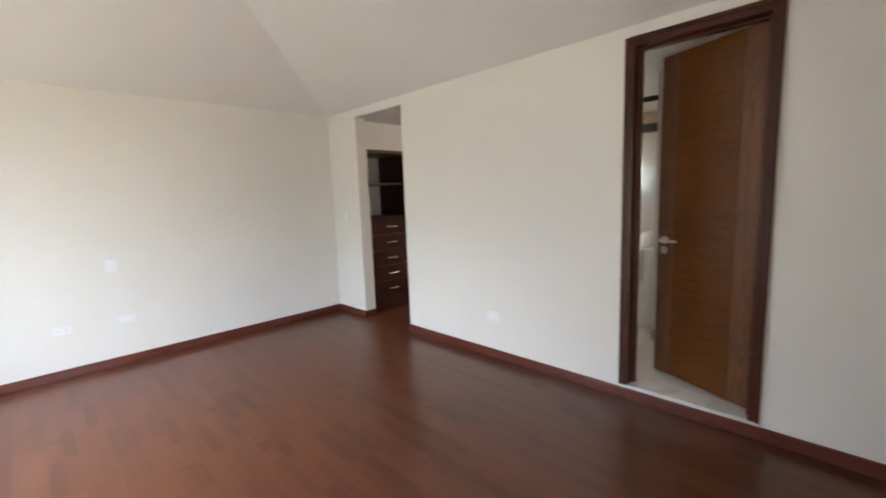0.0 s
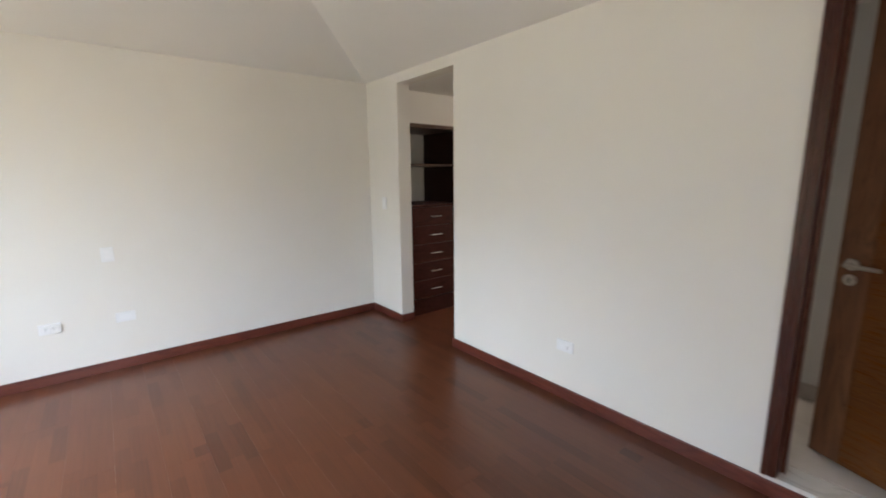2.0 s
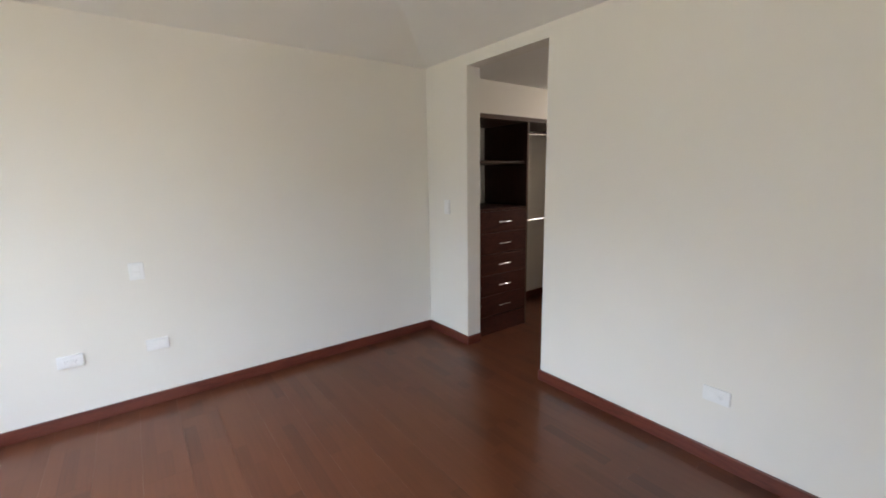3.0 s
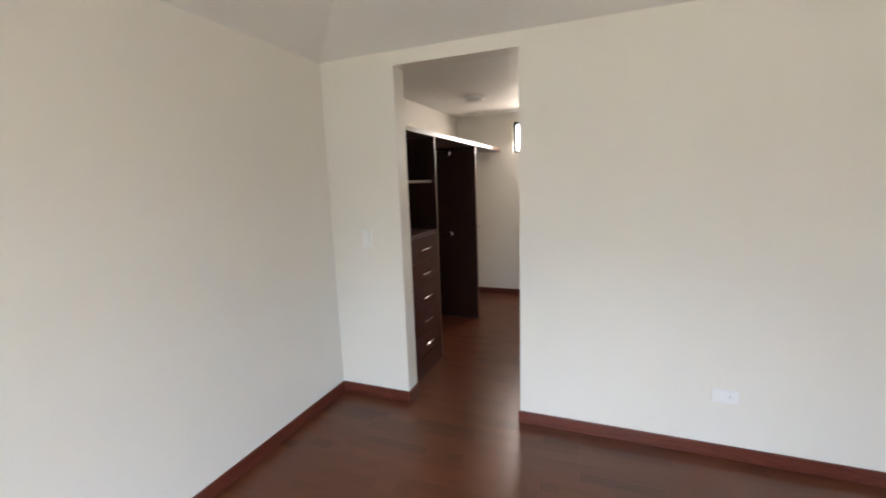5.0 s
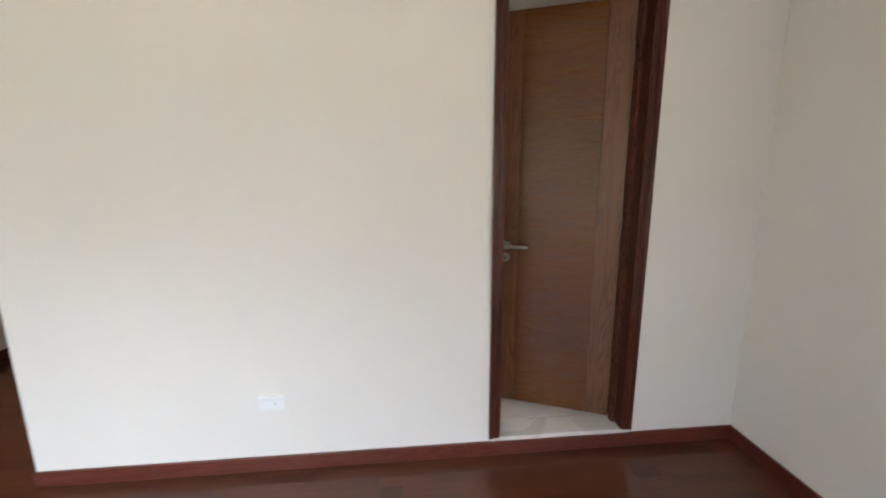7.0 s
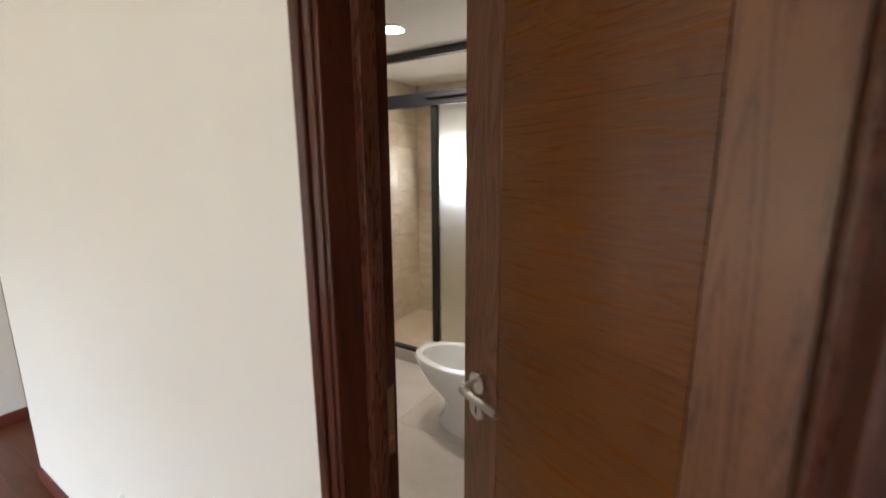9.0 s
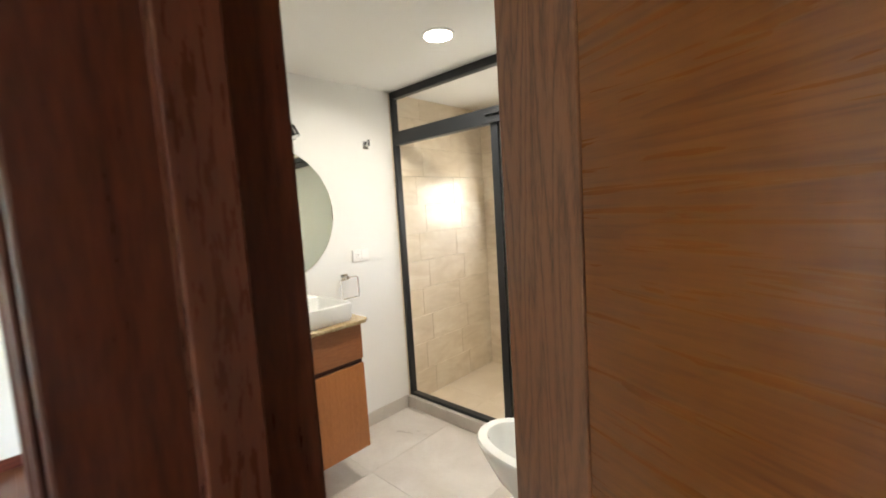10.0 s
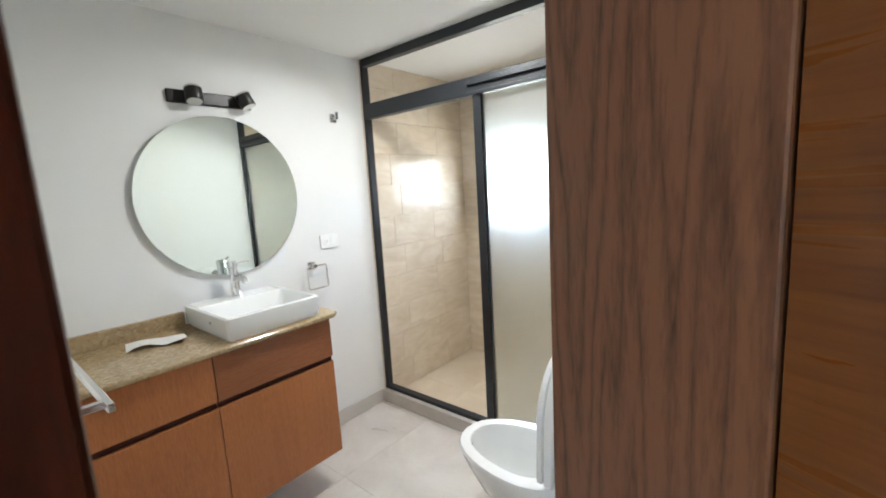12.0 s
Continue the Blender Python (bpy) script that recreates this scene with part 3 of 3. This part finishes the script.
for z0, z1 in zip(zs, zs[1:]):
    d = part("drawer", box(FX - 0.02, UY0 + 0.022, z0 + 0.002, FX + 0.002, UY1 - 0.022, z1 - 0.002, 0.0015), M_DRAWER, cab)
    zc, yc = (z0 + z1) / 2 - 0.002, (UY0 + UY1) / 2
    part("handle", tube([(FX, yc - 0.07, zc), (FX + 0.026, yc - 0.07, zc), (FX + 0.030, yc - 0.065, zc), (FX + 0.030, yc + 0.065, zc),
                         (FX + 0.026, yc + 0.07, zc), (FX, yc + 0.07, zc)], 0.0055, 10), M_CHROME, d, "slim chrome bar handle", True)
div = thing("wardrobe_partition", pose(0, 0, 0), "tall dark brown divider panel standing in the closet", "partition")
part("board", box(CX0, 1.845, 0, FX, 1.87, UZ, 0.001, 1), M_DARK, div)
part("edge_band", box(FX, 1.846, 0.001, FX + 0.0015, 1.869, UZ - 0.001), M_EDGE_Z, div, "paler edge band")
solid("closet_shelf", box(CX0, UY0, UZ + 0.0005, FX + 0.012, CY1 - 0.001, UZ + 0.036, 0.0015), M_EDGE, "long brown top shelf over the closet units", "shelf")


def rail(y0, y1, z, label):
    t = thing("clothes_rail", pose(0.20, 0, z), label, "clothes rail", "closet rails")
    part("rod", tube([(0, y0, 0), (0, y1, 0)], 0.0125, 14), M_CHROME, t, "", True)
    for y, s in ((y0, 1), (y1, -1)):
        part("socket", tube([(0, y, 0), (0, y + s * 0.012, 0)], 0.02, 14), M_CHROME, t, "", True)


rail(UY1, 1.845, 1.80, "chrome clothes rail under the closet shelf")
rail(UY1, 1.845, 0.945, "chrome clothes rail at half height")
rail(1.87, CY1, 1.80, "chrome clothes rail beyond the divider panel")
knob = solid("coat_hook", tube([(0, 0, 0), (0, -0.01, 0), (0, -0.014, 0), (0, -0.026, 0)], [0.012, 0.012, 0.02, 0.018], 14), M_STEEL,
             "small round metal wall fitting in the closet", "wall hook", smooth=True)
knob.matrix_basis = pose(0.20, CY1, 0.90)

lampc = thing("ceiling_lamp", pose(0.545, 1.69, CZ), "round white closet ceiling lamp, switched off", "ceiling lamp")
part("base", tube([(0, 0, 0), (0, 0, -0.022)], 0.105, 36), M_PLASTIC, lampc, "", True)
part("shade", tube([(0, 0, -0.022), (0, 0, -0.035), (0, 0, -0.043), (0, 0, -0.047)], [0.095, 0.088, 0.07, 0.03], 36), M_OPAL, lampc, "white opal disc", True)

# ---------------------------------------------------------------- bathroom: vanity
VX, VY0, VY1, VZ0, VZ1 = 2.055, WT + 0.02, 1.170, 0.280, 0.924
W0 = BX0 + 0.008
van = thing("vanity_cabinet", pose(0, 0, 0), "wall-hung warm brown veneer vanity cabinet", "vanity")
part("body", box(W0, VY0, VZ0, VX - 0.02, VY1, VZ1, 0.001, 1), M_VANITY, van)
YD = 0.669
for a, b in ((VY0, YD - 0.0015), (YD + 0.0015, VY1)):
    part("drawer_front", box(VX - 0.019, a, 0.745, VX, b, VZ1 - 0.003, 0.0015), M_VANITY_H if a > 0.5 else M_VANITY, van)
    part("door", box(VX - 0.019, a, VZ0, VX, b, 0.720, 0.0015), M_VANITY, van)
    part("grip_groove", box(VX - 0.0195, a + 0.001, 0.7205, VX - 0.014, b - 0.001, 0.7445), M_DRAWER, van, "dark recessed grip groove")
top = thing("countertop", pose(0, 0, 0), "polished brown speckled granite countertop with a low upstand", "countertop")
part("slab", loft([[(W0, WT + 0.01, z), (2.078 - e, WT + 0.01, z), (2.078 - e, 1.185 - e, z), (2.05 - e, 1.215 - e, z), (W0, 1.215 - e, z)]
                   for e, z in ((0.004, VZ1 + 0.0005), (0.0, VZ1 + 0.005), (0.0, VZ1 + 0.016), (0.005, VZ1 + 0.021))]), M_GRANITE, top)
CT = VZ1 + 0.021
part("upstand", box(W0, WT + 0.01, CT, W0 + 0.018, 0.735, CT + 0.062, 0.002), M_GRANITE, top)

bx0, bx1, by0, by1, bz0, bz1 = 1.638, 2.050, 0.735, 1.135, CT + 0.0005, CT + 0.092
R = 0.013
basin = thing("wash_basin", pose(0, 0, 0), "white rectangular ceramic vessel basin on the countertop", "wash basin")
t = 0.012
part("bowl", loft([rounded(bx0 + 0.012, by0 + 0.012, bx1 - 0.012, by1 - 0.012, R, bz0),
                   rounded(bx0 + 0.003, by0 + 0.003, bx1 - 0.003, by1 - 0.003, R, bz0 + 0.02),
                   rounded(bx0, by0, bx1, by1, R, bz1 - 0.004),
                   rounded(bx0 + 0.004, by0 + 0.004, bx1 - 0.004, by1 - 0.004, R, bz1),
                   rounded(bx0 + 0.115, by0 + t, bx1 - t, by1 - t, 0.012, bz1),
                   rounded(bx0 + 0.119, by0 + t + 0.004, bx1 - t - 0.004, by1 - t - 0.004, 0.012, bz1 - 0.006),
                   rounded(bx0 + 0.135, by0 + t + 0.02, bx1 - t - 0.02, by1 - t - 0.02, 0.03, bz0 + 0.022),
                   rounded(bx0 + 0.17, by0 + t + 0.05, bx1 - t - 0.05, by1 - t - 0.05, 0.03, bz0 + 0.014)]), M_CERAMIC, basin, "", True)
part("mark", tube([(1.90, by0 - 0.0006 + 0.0016, bz0 + 0.055), (1.90, by0 - 0.001, bz0 + 0.055)], 0.006, 16), plain("grey_mark", (0.2, 0.2, 0.22), 0.4), basin, "small dark round mark", True)
part("drain", tube([(1.90, 0.935, bz0 + 0.014), (1.90, 0.935, bz0 + 0.018)], 0.022, 20), M_CHROME, basin, "", True)

fa = thing("faucet", pose(1.695, 0.935, bz1), "tall chrome single-lever basin faucet", "faucet")
part("body", tube([(0, 0, 0), (0, 0, 0.006), (0, 0, 0.0065), (0, 0, 0.125), (0, 0, 0.132)], [0.026, 0.026, 0.020, 0.020, 0.018], 24), M_CHROME, fa, "", True)
part("spout", tube([(0.010, 0, 0.078), (0.05, 0, 0.092), (0.08, 0, 0.094), (0.102, 0, 0.085), (0.112, 0, 0.070)], [0.014, 0.0135, 0.013, 0.0125, 0.012], 16), M_CHROME, fa, "", True)
part("cap", tube([(0, 0, 0.134), (0, 0, 0.158), (0, 0, 0.162)], [0.021, 0.021, 0.018], 24), M_CHROME, fa, "", True)
part("lever", tube([(0.004, 0.012, 0.150), (0.03, 0.032, 0.156), (0.055, 0.055, 0.160)], [0.006, 0.005, 0.005], 10), M_CHROME, fa, "", True)

pap = bmesh.new()
vs = []
for i in range(9):
    for j in range(4):
        u, w = i / 8, j / 3
        vs.append(pap.verts.new((-0.060 + 0.12 * w + 0.05 * u * u, -0.095 + 0.19 * u, 0.0008 + (0.016 * math.sin(math.pi * u / 0.6) if u < 0.6 else 0.055 * (u - 0.6)) * (0.25 + 0.75 * w))))
for i in range(8):
    for j in range(3):
        a = i * 4 + j
        pap.faces.new((vs[a], vs[a + 4], vs[a + 5], vs[a + 1]))
ext = bmesh.ops.extrude_face_region(pap, geom=pap.faces[:])
bmesh.ops.translate(pap, verts=[g for g in ext["geom"] if isinstance(g, bmesh.types.BMVert)], vec=(0, 0, 0.0006))
bmesh.ops.recalc_face_normals(pap, faces=pap.faces)
leaflet = thing("leaflet", pose(1.76, 0.585, CT + 0.0005, 0, 0, -12), "crumpled white printed leaflet lying on the countertop", "leaflet")
part("sheet", pap, M_PAPER, leaflet, "", True)

# mirror, lamp, hook, ring, towel bar
mir = thing("round_mirror", pose(W0, 0.973, 1.487), "large frameless round mirror on the wall", "mirror")
part("backing", tube([(0, 0, 0), (0.018, 0, 0)], 0.33, 64), M_LAMPBLACK, mir, "", True)
part("mirror_glass", tube([(0.0185, 0, 0), (0.0225, 0, 0), (0.0235, 0, 0)], [0.358, 0.358, 0.356], 96), M_MIRROR, mir, "silvered mirror glass")

spot = thing("wall_spotlight", pose(W0, 0.97, 1.917), "black bar lamp with two cylindrical spotlights above the mirror", "wall lamp")
part("bar", box(0, -0.178, -0.028, 0.016, 0.178, 0.028, 0.006), M_LAMPBLACK, spot)
for y, turn in ((-0.088, -0.10), (0.130, 0.32)):
    e = Vector((0.056, y, 0.004))
    d = Vector((0.30, turn, -0.92)).normalized()
    hd = part("spot_head", tube([e - d * 0.030, e - d * 0.028, e + d * 0.030, e + d * 0.032], [0.032, 0.034, 0.034, 0.033], 28), M_LAMPBLACK, spot, "", True)
    part("trim_ring", tube([e - d * 0.0285, e - d * 0.0225], 0.0346, 28), M_STEEL, hd, "bright metal ring", True)
    part("lens", tube([e + d * 0.0315, e + d * 0.0335], 0.030, 24), M_OPAL, hd, "white lamp lens", True)
    part("knuckle", tube([(0.02, y, 0.0), tuple(e - d * 0.01)], 0.008, 10), M_LAMPBLACK, hd, "", True)

hook = thing("robe_hook", pose(W0, 1.618, 1.895), "small square chrome robe hook", "hook")
part("plate", box(0, -0.022, -0.026, 0.008, 0.022, 0.022, 0.002), M_CHROME, hook)
part("arm", boxes((0.0075, -0.009, -0.012, 0.042, 0.009, -0.002), (0.034, -0.009, -0.002, 0.042, 0.009, 0.030)), M_CHROME, hook)

ring = thing("towel_ring", pose(W0, 1.382, 1.091), "square chrome towel ring", "towel ring")
part("plate", box(0, -0.024, -0.020, 0.010, 0.024, 0.020, 0.002), M_CHROME, ring)
part("neck", box(0.0095, -0.011, -0.010, 0.046, 0.011, 0.010, 0.002), M_CHROME, ring)
part("ring", tube([(0.040, -0.042, 0.0), (0.040, 0.064, 0.0), (0.041, 0.072, -0.008), (0.044, 0.072, -0.117), (0.044, 0.064, -0.125),
                   (0.044, -0.042, -0.125), (0.044, -0.050, -0.117), (0.040, -0.050, -0.008), (0.040, -0.042, 0.0)], 0.0048, 8), M_CHROME, ring, "", True)

tb = thing("towel_bar", pose(0, WT + 0.008, 1.203), "square chrome towel bar on the wall beside the door", "towel bar")
part("bar", box(2.30, 0.084, -0.006, 2.930, 0.093, 0.006, 0.0012), M_CHROME, tb)
for x in (2.33, 2.905):
    part("bracket", box(x - 0.006, 0, -0.005, x + 0.006, 0.0845, 0.005, 0.0012), M_CHROME, tb)

# downlight
dl = thing("downlight", pose(2.455, 1.435, BZ), "round recessed ceiling downlight, switched on", "downlight")
part("rim", tube([(0, 0, 0), (0, 0, -0.006), (0, 0, -0.008)], [0.075, 0.075, 0.066], 40), M_PLASTIC, dl, "", True)
part("diffuser", tube([(0, 0, -0.0082), (0, 0, -0.0095)], 0.062, 40), M_LEDGLOW, dl, "glowing white diffuser", True)

# ---------------------------------------------------------------- shower screen
scr = thing("shower_screen", pose(0, SY, 0), "black aluminium shower screen with an open side and frosted glass", "shower screen")
K0, KT = ST + 0.078, BZ - 0.0005
TB0, TB1 = 1.905, 1.990
SXR = BXW - 0.012
S0 = BX0 + 0.012
part("frame_post", box(S0, -0.022, K0, S0 + 0.024, 0.022, KT, 0.002), M_BLACK, scr)
part("frame_post", box(SXR - 0.030, -0.022, K0, SXR, 0.022, KT, 0.002), M_BLACK, scr)
part("top_rail", box(S0 + 0.024, -0.022, KT - 0.045, SXR - 0.030, 0.022, KT, 0.002), M_BLACK, scr)
part("bottom_rail", box(S0 + 0.024, -0.022, K0, SXR - 0.030, 0.022, K0 + 0.021, 0.002), M_BLACK, scr)
part("track_rail", box(S0 + 0.024, -0.026, TB0, SXR - 0.030, 0.026, TB1, 0.003), M_BLACK, scr)
part("track_lip", box(2.40, -0.044, 1.948, SXR - 0.030, -0.0255, 1.966, 0.003), M_BLACK, scr)
part("track_lip", box(2.40, -0.040, 1.903, SXR - 0.030, -0.0255, 1.918, 0.003), M_BLACK, scr)
part("middle_post", box(2.420, -0.020, K0 + 0.021, 2.466, 0.020, TB0, 0.002), M_BLACK, scr)
part("frosted_pane", box(2.466, -0.003, K0 + 0.021, SXR - 0.030, 0.003, TB0), M_FROST, scr, "frosted glass pane").visible_shadow = False

# ---------------------------------------------------------------- toilet
toi = thing("toilet", pose(3.02, 1.37, ST), "white ceramic toilet with the lid and seat raised", "toilet")
RZ = 0.395
outer = [egg(-0.02, 0, 0.205, 0.20, 0.118, 0.0), egg(-0.02, 0, 0.21, 0.20, 0.122, 0.015), egg(-0.01, 0, 0.185, 0.19, 0.105, 0.07), egg(-0.01, 0, 0.175, 0.19, 0.100, 0.15),
         egg(-0.04, 0, 0.25, 0.22, 0.145, 0.24), egg(-0.06, 0, 0.295, 0.21, 0.178, 0.34), egg(-0.07, 0, 0.305, 0.20, 0.188, RZ - 0.012),
         egg(-0.07, 0, 0.298, 0.195, 0.183, RZ), egg(-0.085, 0, 0.245, 0.14, 0.138, RZ), egg(-0.085, 0, 0.238, 0.135, 0.131, RZ - 0.012),
         egg(-0.085, 0, 0.225, 0.12, 0.122, RZ - 0.09), egg(-0.07, 0, 0.165, 0.09, 0.085, RZ - 0.17), egg(-0.05, 0, 0.10, 0.08, 0.05, RZ - 0.21)]
part("bowl", loft(outer), M_CERAMIC, toi, "", True)
part("water", loft([egg(-0.06, 0, 0.13, 0.10, 0.068, RZ - 0.186), egg(-0.06, 0, 0.13, 0.10, 0.068, RZ - 0.184)]), M_WATER, toi)
lean = pose(0.045, 0, RZ + 0.004, 0, 4, 0)


def upright(x0, x1, w, h, hole=None):
    """A rounded lid that stands on its hinge; its face looks along -x."""
    def outline(x, g):
        pts = []
        for k in range(28):
            a = math.pi * k / 27
            pts.append((x, (w - g) * math.cos(a), h * 0.55 + (h * 0.45 - g) * math.sin(a)))
        pts += [(x, -(w - 0.02 - g), 0.02 + g), (x, (w - 0.02 - g), 0.02 + g)]
        return pts
    return loft([outline(x0, 0.006), outline(x0 + 0.005, 0), outline(x1 - 0.006, 0), outline(x1, 0.008)])


part("seat", upright(-0.026, -0.0005, 0.178, 0.455), M_CERAMIC, toi, "white seat leaning up against the lid", True, lean)
part("lid", upright(0.0, 0.030, 0.184, 0.468), M_CERAMIC, toi, "white raised toilet lid", True, lean)
tank = part("tank", loft([rounded(0.105, -0.175, 0.235, 0.175, 0.03, z) for z in (RZ - 0.03, RZ + 0.0, RZ + 0.30)]), M_CERAMIC, toi, "", True)
part("tank_lid", loft([rounded(0.098 + e, -0.182 + e, 0.241 - e, 0.182 - e, 0.03, z) for e, z in
                       ((0.004, RZ + 0.3005), (0, RZ + 0.306), (0, RZ + 0.326), (0.008, RZ + 0.336))]), M_CERAMIC, tank, "", True)
part("button", tube([(0.17, 0, RZ + 0.336), (0.17, 0, RZ + 0.342)], 0.022, 20), M_CHROME, tank, "chrome flush button", True)
part("neck", loft([rounded(0.06, -0.10, 0.225, 0.10, 0.04, z) for z in (0.0, RZ - 0.03)]), M_CERAMIC, toi, "", True)

# ---------------------------------------------------------------- pieces: floor boards and tiles
floor = thing("floor", pose(0, 0, 0), "reddish-brown three-strip laminate floor", "floor", kind="structure")
rng = random.Random(4)
BW, BL = 0.195, 1.20
board_mesh = {}


def board(x0, x1, y0, y1):
    key = (round(x1 - x0, 3), round(y1 - y0, 3))
    if key not in board_mesh:
        w, h = key
        board_mesh[key] = mesh("board", box(0.0001, 0.0001, -0.012, w - 0.0001, h - 0.0001, 0.0, 0.0003, 1), M_LAM)
    ob = new("board", board_mesh[key])
    ob.location = (x0, y0, 0)
    ob.parent = floor


def lay(xa, xb, ya, yb, y_from):
    k = 0
    y = y_from
    while y < yb - 0.001:
        a, b = max(y, ya), min(y + BW, yb)
        if b - a > 0.002:
            x = xa - (k * 0.43 % 1.0) * BL
            while x < xb - 0.001:
                p, q = max(x, xa), min(x + BL, xb)
                if q - p > 0.002:
                    board(p, q, a, b)
                x += BL
        y += BW
        k += 1


lay(0, XR, YB, 0, YB)
lay(OX0, OX1, 0, WT, 0)
lay(CX0, CX1, WT, CY1, WT)

bfloor = thing("floor_bathroom", pose(0, 0, 0), "pale beige stone-look bathroom floor tiles", "floor", kind="structure")
tile_mesh = {}


def slab(parent, x0, x1, y0, y1, z0, z1, material, gap=0.0012, key=""):
    k = (key, round(x1 - x0, 3), round(y1 - y0, 3), round(z1 - z0, 3))
    if k not in tile_mesh:
        g = [gap if d > 0.03 else 0.0 for d in k[1:]]
        tile_mesh[k] = mesh("tile", box(g[0], g[1], g[2], k[1] - g[0], k[2] - g[1], k[3] - g[2], 0.0012, 1), material)
    ob = new("tile", tile_mesh[k])
    ob.location = (x0, y0, z0)
    ob.parent = parent


def tile_floor(x0, x1, y0, y1, step, z, ox, oy, material, key):
    x = x0 - ox
    while x < x1 - 0.002:
        y = y0 - oy
        while y < y1 - 0.002:
            a, b, p, q = max(x, x0), min(x + step, x1), max(y, y0), min(y + step, y1)
            if b - a > 0.004 and q - p > 0.004:
                slab(bfloor, a, b, p, q, z - 0.010, z, material, 0.0004, key)
            y += step
        x += step


tile_floor(BX0 + 0.008, 3.298, WT + 0.008, SY - 0.05, 0.60, ST, 0.2, 0.15, M_BTILE, "floor")
tile_floor(3.298, BX1, WT + 0.008, 0.94, 0.60, ST, 0.0, 0.15, M_BTILE, "floor")
tile_floor(BX0 + 0.010, BXW, SY + 0.05, SYB, 0.60, ST + 0.006, 0.2, 0.3, M_STILE_FLOOR, "shower_floor")


def tiles_x(name, x, face, y0, y1, z0, z1, label, tl=0.40, th=0.20, hole=None):
    """Running-bond tiles on a wall at x, facing +1 or -1."""
    w = thing(name, pose(0, 0, 0), label, "wall tiles", kind="structure")
    a0, a1 = sorted((x, x + face * 0.010))
    r, z = 0, z0
    while z < z1 - 0.003:
        y = y0 - (0.5 * tl if r % 2 else 0.12)
        while y < y1 - 0.003:
            p, q, b = max(y, y0), min(y + tl, y1), min(z + th, z1)
            if q - p > 0.004:
                slab(w, a0, a1, p, q, z, b, M_TILE, 0.0005, name)
            y += tl
        z += th
        r += 1
    return w


tiles_x("shower_tiles_west", BX0, 1, SY - 0.029, SYB, ST + 0.006, BZ, "beige wavy shower tiles in running bond")
tiles_x("shower_tiles_east", BXW, -1, SY + 0.03, SYB, ST + 0.006, BZ, "beige wavy shower tiles in running bond")
wt = thing("shower_tiles_north", pose(0, 0, 0), "beige wavy shower tiles around the window", "wall tiles", kind="structure")
r, z = 0, ST + 0.006
while z < BZ - 0.003:
    x = BX0 + 0.010 - (0.2 if r % 2 else 0.05)
    zb = min(z + 0.20, BZ)
    while x < BXW - 0.012:
        a, b = max(x, BX0 + 0.0105), min(x + 0.40, BXW - 0.0105)
        spans = [(a, b, z, zb)]
        if a < SX1 and b > SX0 and z < SZ1 and zb > SZ0:
            spans = [(a, min(b, SX0), z, zb), (max(a, SX1), b, z, zb),
                     (max(a, SX0), min(b, SX1), z, min(zb, SZ0)), (max(a, SX0), min(b, SX1), max(z, SZ1), zb)]
        for p, q, s, e in spans:
            if q - p > 0.006 and e - s > 0.006:
                slab(wt, p, q, SYB - 0.010, SYB, s, e, M_TILE, 0.0005, "north")
        x += 0.40
    z += 0.20
    r += 1
